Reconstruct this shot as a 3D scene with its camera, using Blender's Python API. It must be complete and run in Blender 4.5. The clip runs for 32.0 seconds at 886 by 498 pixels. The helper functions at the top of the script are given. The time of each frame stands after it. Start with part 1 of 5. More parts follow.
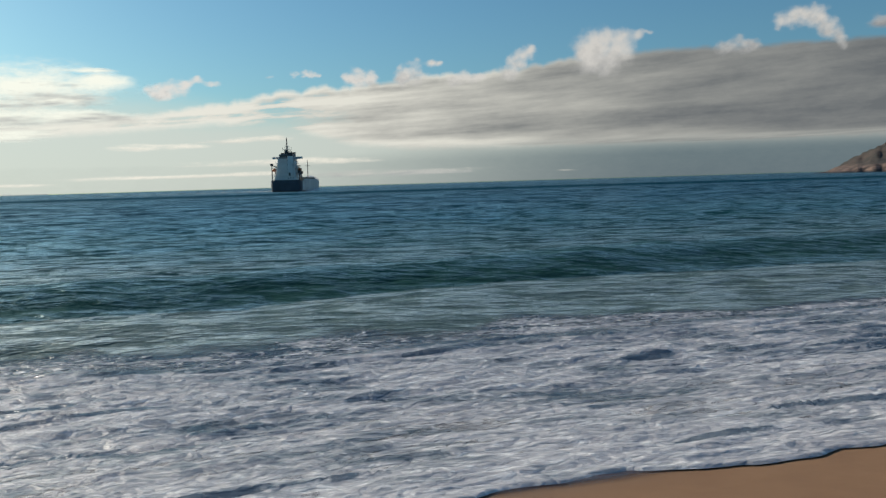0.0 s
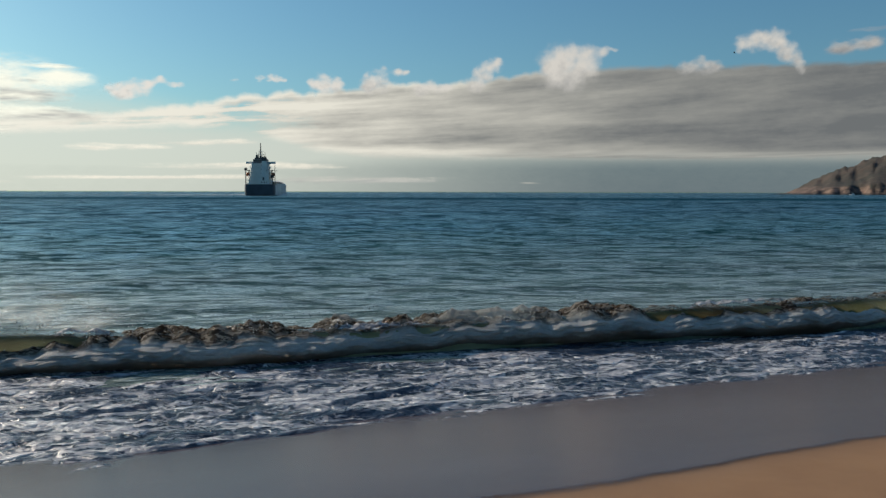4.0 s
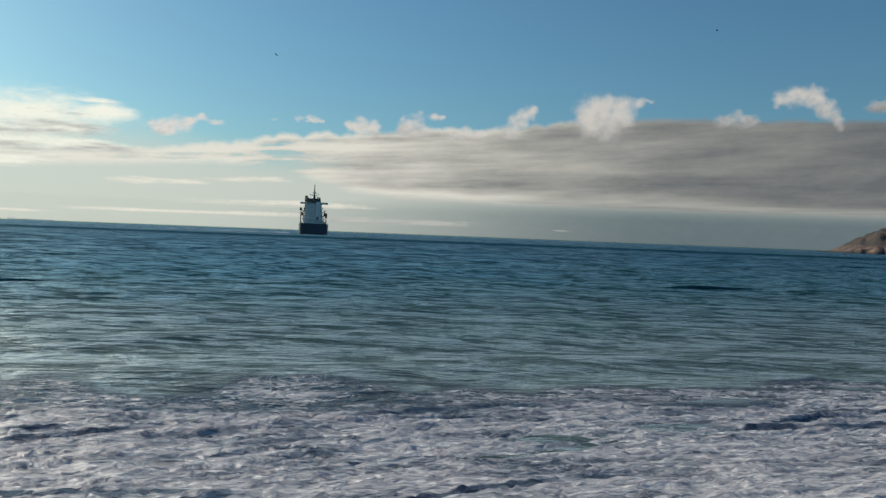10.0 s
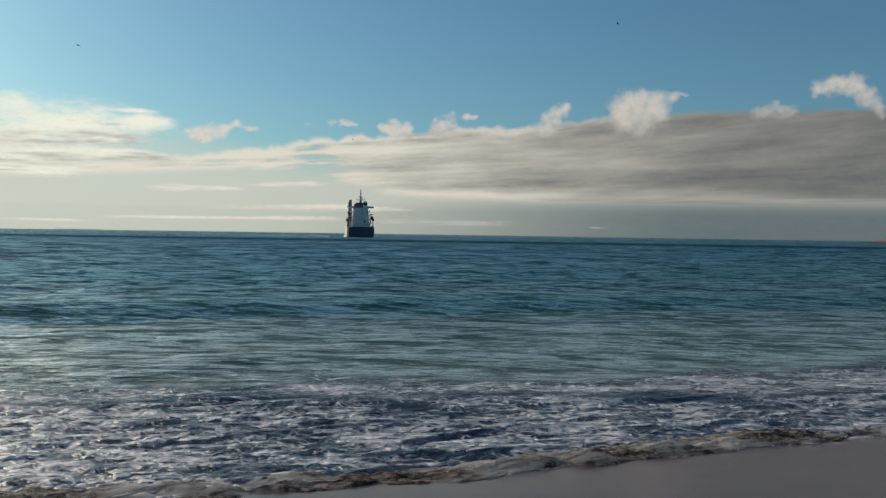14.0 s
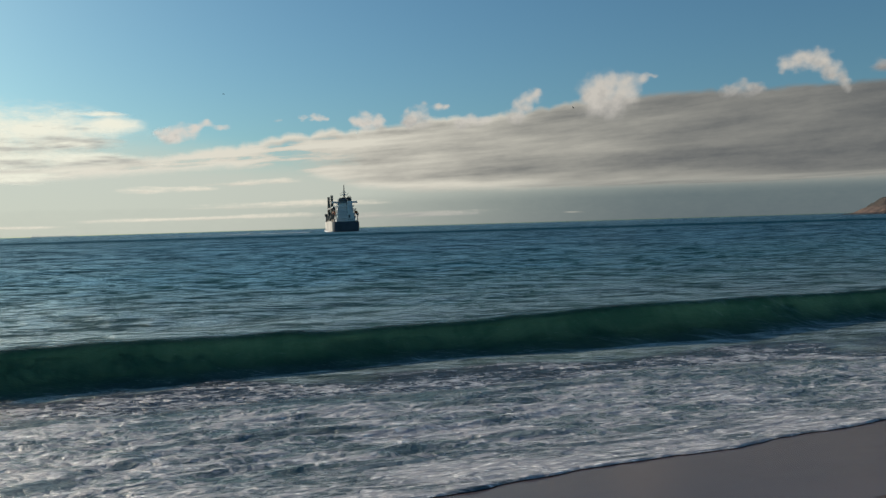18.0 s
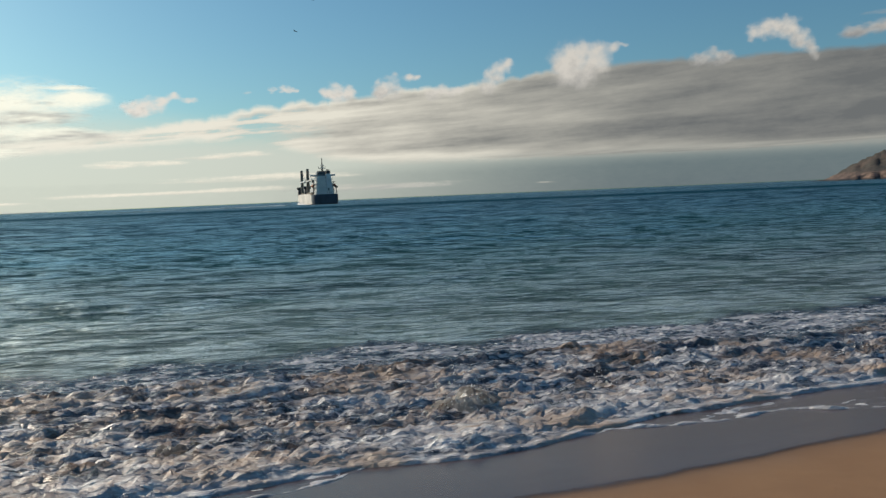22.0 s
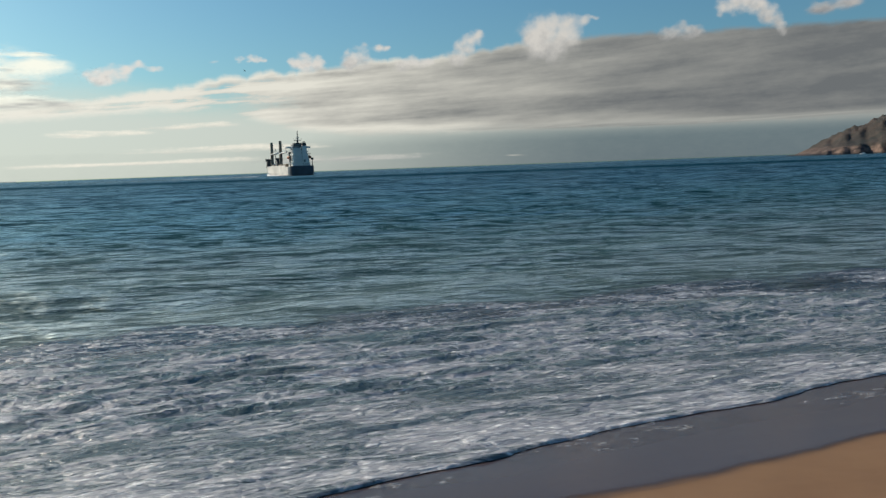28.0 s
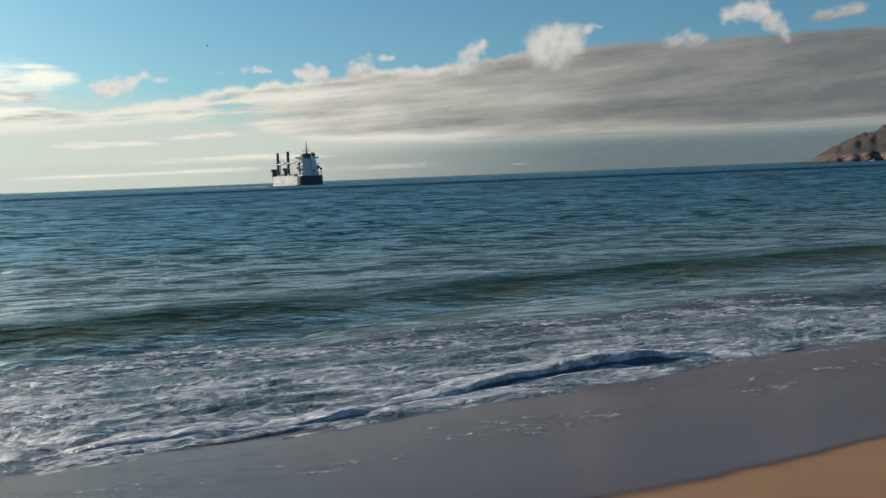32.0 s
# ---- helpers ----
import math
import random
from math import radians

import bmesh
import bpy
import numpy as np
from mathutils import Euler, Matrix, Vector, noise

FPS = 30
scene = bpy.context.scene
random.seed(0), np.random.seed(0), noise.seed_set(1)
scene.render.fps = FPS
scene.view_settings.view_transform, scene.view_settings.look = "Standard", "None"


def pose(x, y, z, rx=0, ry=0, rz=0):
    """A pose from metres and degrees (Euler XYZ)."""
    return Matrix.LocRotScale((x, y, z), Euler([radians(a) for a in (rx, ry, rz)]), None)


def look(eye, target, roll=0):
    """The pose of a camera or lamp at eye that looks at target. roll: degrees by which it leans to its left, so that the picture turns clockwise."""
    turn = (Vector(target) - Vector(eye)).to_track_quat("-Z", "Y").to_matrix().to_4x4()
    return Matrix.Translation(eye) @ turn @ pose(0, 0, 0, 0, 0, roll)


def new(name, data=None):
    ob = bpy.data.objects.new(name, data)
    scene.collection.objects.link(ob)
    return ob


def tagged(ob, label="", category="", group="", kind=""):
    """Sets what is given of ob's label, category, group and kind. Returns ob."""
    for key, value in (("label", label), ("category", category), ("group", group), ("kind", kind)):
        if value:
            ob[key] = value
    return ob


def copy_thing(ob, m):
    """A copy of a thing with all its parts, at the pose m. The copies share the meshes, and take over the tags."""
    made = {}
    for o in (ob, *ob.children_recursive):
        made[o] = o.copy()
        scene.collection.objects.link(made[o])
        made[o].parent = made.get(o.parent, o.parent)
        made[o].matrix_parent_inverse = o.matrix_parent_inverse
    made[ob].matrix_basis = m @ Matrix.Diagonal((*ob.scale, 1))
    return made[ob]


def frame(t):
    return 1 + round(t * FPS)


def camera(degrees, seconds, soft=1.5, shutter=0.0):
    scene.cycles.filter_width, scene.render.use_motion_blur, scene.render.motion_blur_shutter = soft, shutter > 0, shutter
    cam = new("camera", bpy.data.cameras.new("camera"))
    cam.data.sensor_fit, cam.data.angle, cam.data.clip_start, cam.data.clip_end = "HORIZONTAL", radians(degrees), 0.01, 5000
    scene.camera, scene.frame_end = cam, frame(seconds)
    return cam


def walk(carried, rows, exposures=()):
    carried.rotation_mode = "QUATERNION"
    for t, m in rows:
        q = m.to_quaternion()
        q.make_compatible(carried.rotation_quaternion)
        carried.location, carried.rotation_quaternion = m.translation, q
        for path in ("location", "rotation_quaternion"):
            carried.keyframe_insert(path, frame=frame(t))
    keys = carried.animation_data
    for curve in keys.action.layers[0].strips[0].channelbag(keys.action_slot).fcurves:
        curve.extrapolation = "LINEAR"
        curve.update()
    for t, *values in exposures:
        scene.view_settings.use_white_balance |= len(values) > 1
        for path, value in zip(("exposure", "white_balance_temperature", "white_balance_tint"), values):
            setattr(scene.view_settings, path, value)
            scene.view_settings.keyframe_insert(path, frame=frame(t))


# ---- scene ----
# The shore runs at SHORE degrees to the x axis: local x lies along the water's edge, local y points out to sea.
SHORE, EYE, STILL, SLOPE = 22.0, 2.8, 10.0, 0.1
CA, SA = math.cos(radians(SHORE)), math.sin(radians(SHORE))

cam = camera(56.0, 32.0, soft=1.4)
PATH = [
    (0.0, -0.00, -4.56, 1.69), (0.5, -0.09, -4.59, 1.18), (1.0, -0.16, -4.60, 1.08), (1.5, -0.20, -4.85, 0.92), (2.0, -0.43, -4.97, 0.98), (2.5, -0.42, -5.11, 1.04),
    (3.0, -1.28, -4.69, 0.76), (3.5, -2.03, -4.39, 0.35), (5.5, -2.09, -2.30, -1.22), (6.0, -2.45, -2.09, -1.44), (6.5, -3.44, -1.73, -1.96), (7.0, -3.16, -1.71, -1.44),
    (7.5, -2.86, -1.36, -0.80), (8.0, -1.77, -1.14, -0.82), (8.5, -0.24, -0.98, -1.17), (9.0, 0.28, -0.98, -1.42), (9.5, 0.53, -1.08, -2.01), (10.0, 0.26, -0.95, -2.23),
    (10.5, -0.32, -0.71, -1.38), (11.0, 0.46, -0.57, -0.62), (11.5, 1.59, -0.64, -0.71), (12.0, 2.29, -0.39, -1.00), (12.5, 2.91, -0.53, -1.03), (13.0, 2.59, -0.03, -1.19),
    (13.5, 3.09, -0.46, -1.10), (14.0, 2.92, -1.00, -0.86), (14.5, 3.48, -1.55, -1.24), (15.0, 1.76, -1.75, 0.23), (15.5, 1.40, -1.71, 1.17), (17.5, 1.54, -1.49, 1.50),
    (18.0, 1.57, -1.67, 1.70), (18.5, 1.52, -1.73, 1.89), (19.0, 1.23, -1.44, 2.08), (19.5, 0.98, -1.31, 2.33), (20.0, 1.20, -1.64, 2.13), (20.5, 1.00, -1.82, 2.13),
    (21.0, 0.92, -2.07, 2.32), (21.5, 0.36, -2.79, 2.31), (22.0, -0.06, -3.69, 2.41), (22.5, -0.39, -4.28, 2.42), (23.0, -0.63, -4.89, 1.88), (23.5, -0.62, -5.02, 1.91),
    (24.0, -0.94, -5.25, 1.89), (24.5, -1.08, -5.62, 1.94), (25.0, -1.21, -5.63, 1.96), (25.5, -1.32, -5.91, 1.72), (27.5, -1.46, -5.67, 2.10), (28.0, -1.77, -5.65, 2.02),
    (28.5, -1.38, -5.60, 2.08), (29.0, -1.38, -5.54, 2.02), (29.5, -1.46, -5.37, 2.15), (30.0, -1.40, -5.22, 2.20), (30.5, -1.50, -5.11, 2.46), (31.0, -1.41, -4.94, 2.48),
    (31.5, -1.08, -4.93, 2.44), (32.0, -1.20, -5.01, 2.30),
]
walk(cam, [(t, pose(0, 0, EYE, 90 + p, r, y)) for t, y, p, r in PATH],
     [(0, -0.05, 6300, 10), (3, -0.05, 6380, 10), (5, 0.04, 6500, 10), (8, -0.05, 6350, 10), (10, -0.14, 6360, 10), (12, -0.1, 6420, 10), (14, -0.22, 6560, 10), (20, -0.2, 6560, 10), (22, -0.04, 6560, 10), (24, -0.05, 6350, 10), (32, -0.03, 6380, 10)])


def shore(v, z=0.0, tilt=0.0, u=0.0, skew=0.0):
    """A pose on the shore: v metres out from the eye, u along the water's edge; skew turns it from the shore's line."""
    return pose(u * CA - v * SA, u * SA + v * CA, z, tilt, 0, SHORE + skew)


def up_beach(v0):
    """The distance on the sloping sand that lies in line with v0 on the level sea."""
    return v0 * (1 - SLOPE * STILL / EYE) / (1 - v0 * SLOPE / EYE)


# ---------------------------------------------------------------- light
SUN_AZ, SUN_EL = -56.0, 25.0
world = bpy.data.worlds.new("sky")
scene.world = world
world.use_nodes = True
wn = world.node_tree.nodes
sky = wn.new("ShaderNodeTexSky")
sky.sky_type, sky.sun_disc = "NISHITA", False
sky.sun_elevation, sky.sun_rotation = radians(SUN_EL), radians(SUN_AZ)
sky.air_density, sky.dust_density, sky.ozone_density = 1.0, 1.1, 1.8
tint = wn.new("ShaderNodeMix")
tint.data_type, tint.blend_type = "RGBA", "MULTIPLY"
tint.inputs[0].default_value, tint.inputs[7].default_value = 1.0, (0.59, 0.95, 1.05, 1)
world.node_tree.links.new(sky.outputs[0], tint.inputs[6])
world.node_tree.links.new(tint.outputs[2], wn["Background"].inputs[0])
wn["Background"].inputs[1].default_value = 0.084
lamp = bpy.data.lights.new("sun", "SUN")
lamp.energy, lamp.angle, lamp.color = 4.0, radians(0.6), (1.0, 0.86, 0.68)
sun = new("sun", lamp)
sun_dir = Vector((math.sin(radians(SUN_AZ)) * math.cos(radians(SUN_EL)), math.cos(radians(SUN_AZ)) * math.cos(radians(SUN_EL)), math.sin(radians(SUN_EL))))
sun.matrix_world = look(sun_dir * 100, (0, 0, 0))


# ---------------------------------------------------------------- noise for shapes
def perlin(x, y, seed=0):
    rng = np.random.RandomState(seed)
    ang = rng.rand(256, 256) * 2 * np.pi
    gx, gy = np.cos(ang), np.sin(ang)
    xi, yi = np.floor(x).astype(int), np.floor(y).astype(int)
    xf, yf = x - xi, y - yi
    sx, sy = xf * xf * xf * (xf * (xf * 6 - 15) + 10), yf * yf * yf * (yf * (yf * 6 - 15) + 10)

    def corner(i, j):
        a, b = (xi + i) & 255, (yi + j) & 255
        return gx[a, b] * (xf - i) + gy[a, b] * (yf - j)

    n0 = corner(0, 0) * (1 - sx) + corner(1, 0) * sx
    n1 = corner(0, 1) * (1 - sx) + corner(1, 1) * sx
    return (n0 * (1 - sy) + n1 * sy) * 1.5


def fbm(x, y, octaves=4, seed=0, gain=0.5):
    total, amp = 0.0, 1.0
    for o in range(octaves):
        total = total + amp * perlin(x * 2 ** o, y * 2 ** o, seed + o)
        amp *= gain
    return total


def billow(x, y, octaves=4, seed=0, gain=0.5):
    total, amp = 0.0, 1.0
    for o in range(octaves):
        total = total + amp * np.abs(perlin(x * 2 ** o, y * 2 ** o, seed + o))
        amp *= gain
    return total


def smooth(a, b, x):
    t = np.clip((x - a) / (b - a), 0, 1)
    return t * t * (3 - 2 * t)


# ---------------------------------------------------------------- materials
class Nodes:
    """A short way of writing a material's nodes."""

    def __init__(self, name):
        self.mat = bpy.data.materials.new(name)
        self.mat.use_nodes = True
        self.tree = self.mat.node_tree
        self.bsdf = self.tree.nodes["Principled BSDF"]
        self.out = self.tree.nodes["Material Output"]

    def add(self, kind):
        return self.tree.nodes.new("ShaderNode" + kind)

    def link(self, a, b):
        self.tree.links.new(a, b)

    def put(self, socket, value):
        if isinstance(value, bpy.types.NodeSocket):
            self.link(value, socket)
        elif isinstance(value, tuple) and len(value) == 3 and socket.type == "RGBA":
            socket.default_value = (*value, 1)
        else:
            socket.default_value = value

    def set(self, **values):
        for k, v in values.items():
            self.put(self.bsdf.inputs[k.replace("_", " ").title().replace("Ior", "IOR")], v)
        return self

    def math(self, op, a, b=0.0, clamp=False):
        n = self.add("Math")
        n.operation, n.use_clamp = op, clamp
        self.put(n.inputs[0], a)
        self.put(n.inputs[1], b)
        return n.outputs[0]

    def coords(self, which="Object", scale=(1, 1, 1), turn=0.0):
        if which == "World":
            src = self.add("NewGeometry").outputs["Position"]
        else:
            src = self.add("TexCoord").outputs[which]
        m = self.add("Mapping")
        self.link(src, m.inputs[0])
        m.inputs["Rotation"].default_value = (0, 0, radians(turn))
        m.inputs["Scale"].default_value = scale
        return m.outputs[0]

    def along(self, scale, angle):
        """Object coordinates turned by angle, then scaled: grain that runs at that angle."""
        m = self.add("Mapping")
        m.vector_type = "TEXTURE"
        self.link(self.add("TexCoord").outputs["Object"], m.inputs[0])
        m.inputs["Rotation"].default_value = (0, 0, radians(angle))
        m.inputs["Scale"].default_value = tuple(1 / c for c in scale)
        return m.outputs[0]

    def noise(self, vec, scale, detail=4.0, rough=0.55, distort=0.0):
        n = self.add("TexNoise")
        self.link(vec, n.inputs["Vector"])
        n.inputs["Scale"].default_value, n.inputs["Detail"].default_value = scale, detail
        n.inputs["Roughness"].default_value, n.inputs["Distortion"].default_value = rough, distort
        return n.outputs["Fac"]

    def voronoi(self, vec, scale, feature="DISTANCE_TO_EDGE"):
        n = self.add("TexVoronoi")
        n.feature = feature
        self.put(n.inputs["Vector"], vec)
        n.inputs["Scale"].default_value = scale
        return n.outputs["Distance"]

    def step(self, x, lo, hi, to0=0.0, to1=1.0):
        n = self.add("MapRange")
        n.interpolation_type = "SMOOTHSTEP"
        self.put(n.inputs["Value"], x)
        for k, v in (("From Min", lo), ("From Max", hi), ("To Min", to0), ("To Max", to1)):
            self.put(n.inputs[k], v)
        return n.outputs["Result"]

    def mix(self, fac, a, b):
        n = self.add("Mix")
        n.data_type = "RGBA"
        self.put(n.inputs["Factor"], fac)
        self.put(n.inputs[6], a)
        self.put(n.inputs[7], b)
        return n.outputs[2]

    def bump(self, height, strength=0.5, distance=0.02, before=None):
        n = self.add("Bump")
        n.inputs["Strength"].default_value, n.inputs["Distance"].default_value = strength, distance
        self.link(height, n.inputs["Height"])
        if before is not None:
            self.link(before, n.inputs["Normal"])
        return n.outputs[0]

    def attr(self, name):
        n = self.add("Attribute")
        n.attribute_name = name
        return n.outputs["Fac"]

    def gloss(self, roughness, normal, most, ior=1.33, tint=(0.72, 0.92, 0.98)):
        """The sky's sheen over the body colour, as much of it as most lets show; tint paints the reflection bluer."""
        self.bsdf.inputs["Specular IOR Level"].default_value = 0.0
        fr, gl, m = self.add("Fresnel"), self.add("BsdfGlossy"), self.add("MixShader")
        fr.inputs["IOR"].default_value = ior
        self.link(normal, fr.inputs["Normal"])
        self.link(normal, gl.inputs["Normal"])
        self.put(gl.inputs["Roughness"], roughness)
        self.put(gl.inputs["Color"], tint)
        self.put(m.inputs[0], self.math("MULTIPLY", fr.outputs[0], most, True))
        self.link(self.bsdf.outputs[0], m.inputs[1])
        self.link(gl.outputs[0], m.inputs[2])
        self.link(m.outputs[0], self.out.inputs[0])
        return self

    def see_through(self, alpha):
        """Mixes the surface with nothing, by alpha."""
        src = self.out.inputs[0].links[0].from_socket
        t, m = self.add("BsdfTransparent"), self.add("MixShader")
        self.put(m.inputs[0], alpha)
        self.link(t.outputs[0], m.inputs[1])
        self.link(src, m.inputs[2])
        self.link(m.outputs[0], self.out.inputs[0])
        return self


def plain(name, colour, roughness=0.6, metallic=0.0, scale=1.5, vary=0.25, bump=0.15):
    """Paint or metal with stains and fine relief."""
    n = Nodes(name)
    v = n.coords()
    big, fine = n.noise(v, scale, 5), n.noise(v, scale * 9, 3)
    dark = tuple(c * (1 - vary) for c in colour)
    n.set(base_color=n.mix(n.step(big, 0.3, 0.7), dark, colour), roughness=roughness, metallic=metallic, normal=n.bump(fine, bump, 0.02))
    return n.mat


def water_colour(n, wv, streak):
    """Deep water far out, green shallows, milky with sand at the edge."""
    far, near = n.step(wv, 24.0, 120.0), n.step(wv, 9.5, 25.0)
    patch = n.noise(n.coords("World", (0.6, 2.2, 1), -SHORE), 0.09, 4)
    # streaks put the ripples' light and dark sides into the water's colour
    k = n.step(n.math("ADD", n.math("MULTIPLY", patch, 0.35), n.math("MULTIPLY", streak, 0.65)), 0.40, 0.60)
    deep = n.mix(k, (0.001, 0.022, 0.041), (0.005, 0.068, 0.102))
    green = n.mix(k, (0.004, 0.036, 0.038), (0.017, 0.080, 0.075))
    milk = n.mix(k, (0.050, 0.084, 0.082), (0.105, 0.150, 0.140))
    return n.mix(far, n.mix(near, milk, green), deep)


def out_to_sea(n):
    """Distance out from the eye across the shore, in the world."""
    sep = n.add("SeparateXYZ")
    n.link(n.coords("World", (1, 1, 1), -SHORE), sep.inputs[0])
    return sep.outputs["Y"]


def water_relief(n, wv):
    """Wind ripples at four sizes: the normal, the colour's streaks and how much of the sky's sheen they let show."""
    chop = n.noise(n.along((0.34, 1, 1), -20), 3.2, 4, 0.6, 0.5)
    ripple = n.noise(n.along((0.34, 1, 1), -26), 8.0, 4, 0.62, 0.3)
    waves = n.noise(n.along((0.42, 1, 1), -22), 0.9, 5, 0.62, 0.4)
    wide = n.noise(n.along((0.6, 1, 1), -22), 0.16, 5, 0.66, 0.4)
    reach = n.step(wv, 25.0, 140.0)
    close = n.math("SUBTRACT", 1.0, reach)
    streak = n.math("ADD", n.math("MULTIPLY", waves, close), n.math("MULTIPLY", wide, reach))
    b = n.bump(chop, 0.9, 0.12, n.bump(waves, 0.9, 0.28, n.bump(wide, 0.6, 1.3)))
    b = n.bump(ripple, 0.6, 0.03, b)
    near = n.math("ADD", n.math("MULTIPLY", chop, 0.5), n.math("MULTIPLY", waves, 0.5))
    far = n.math("ADD", n.math("MULTIPLY", wide, 0.5), n.math("MULTIPLY", waves, 0.5))
    side = n.math("ADD", n.math("MULTIPLY", near, close), n.math("MULTIPLY", far, reach))
    sheen = n.math("MULTIPLY", n.step(side, 0.43, 0.56, n.step(wv, 14.0, 45.0, 0.4, 0.16), 1.5), n.step(wv, 25.0, 160.0, 0.92, 0.62))
    out = n.add("SeparateXYZ")
    n.link(n.coords("World"), out.inputs[0])
    gust = n.math("MULTIPLY", n.step(out.outputs["Y"], 250.0, 320.0), n.step(out.outputs["Y"], 350.0, 430.0, 1.0, 0.0))
    sheen = n.math("MULTIPLY", sheen, n.math("SUBTRACT", 1.0, n.math("MULTIPLY", gust, 0.75)))
    return b, streak, sheen


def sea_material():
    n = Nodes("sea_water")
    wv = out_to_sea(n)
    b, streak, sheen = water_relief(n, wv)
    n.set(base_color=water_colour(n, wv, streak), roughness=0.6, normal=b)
    # reflection tinted by colour: greyer near the beach, bluer far out
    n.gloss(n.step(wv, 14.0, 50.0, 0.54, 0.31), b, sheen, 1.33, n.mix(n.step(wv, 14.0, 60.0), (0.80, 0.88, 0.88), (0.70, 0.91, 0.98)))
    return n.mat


def breaker_material(name, sandy, bright=1.0, turn=(14.8, 18.2)):
    """Sea water that steepens, thins and fills with stirred-up sand as it nears the beach; sunlight comes through its crest."""
    n = Nodes(name)
    wv = out_to_sea(n)
    b, streak, sheen = water_relief(n, wv)
    high = n.add("SeparateXYZ")
    n.link(n.coords("World"), high.inputs[0])
    cloudy = n.noise(n.coords("Object", (0.45, 1, 1.0)), 0.9, 6, 0.62, 0.8)
    ribs = n.noise(n.coords("Object", (3.0, 0.5, 0.5)), 1.0, 4, 0.6, 0.3)
    rise = n.step(n.math("ADD", high.outputs["Z"], n.math("MULTIPLY", n.math("SUBTRACT", cloudy, 0.5), 0.35)), -0.05, 0.22)
    front = n.math("SUBTRACT", 1.0, n.attr("back"))
    near, steep = n.step(wv, 17.5, 25.0, 1.0, 0.0), n.step(wv, *turn, 1.0, 0.0)
    face = n.math("MULTIPLY", n.math("MULTIPLY", rise, front), near)
    patch = n.math("ADD", n.math("MULTIPLY", cloudy, 0.75), n.math("MULTIPLY", ribs, 0.25))
    clear = 0.55 + 0.45 * sandy
    green = n.mix(n.step(patch, 0.38, 0.62), (0.028 * clear, 0.110 * clear, 0.088 * clear), (0.058 * clear, 0.165 * clear, 0.125 * clear))
    # olive lifted: light through the thin water, partly put into its colour
    olive = n.mix(n.step(patch, 0.36, 0.60), tuple(c * bright for c in (0.17, 0.178, 0.082)), tuple(c * bright for c in (0.42, 0.42, 0.25)))
    olive = n.mix(n.math("MULTIPLY", n.step(n.noise(n.coords("Object", (0.16, 1, 0.8)), 0.9, 5, 0.6, 0.7), 0.46, 0.64), sandy), olive, (0.155, 0.105, 0.048))
    water = water_colour(n, wv, streak)
    col = n.mix(face, water, n.mix(steep, green, olive))
    n.set(base_color=col, roughness=0.5, normal=b)
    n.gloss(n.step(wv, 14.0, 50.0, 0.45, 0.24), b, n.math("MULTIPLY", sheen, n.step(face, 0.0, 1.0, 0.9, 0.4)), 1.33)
    body = n.out.inputs[0].links[0].from_socket
    tr, m = n.add("BsdfTranslucent"), n.add("MixShader")
    n.link(col, tr.inputs[0])
    n.put(m.inputs[0], n.math("MULTIPLY", face, 0.55))
    n.link(body, m.inputs[1])
    n.link(tr.outputs[0], m.inputs[2])
    n.link(m.outputs[0], n.out.inputs[0])
    n.see_through(n.math("SUBTRACT", 1.0, n.math("MULTIPLY", n.math("MULTIPLY", n.attr("back"), near), 0.6)))
    return n.mat


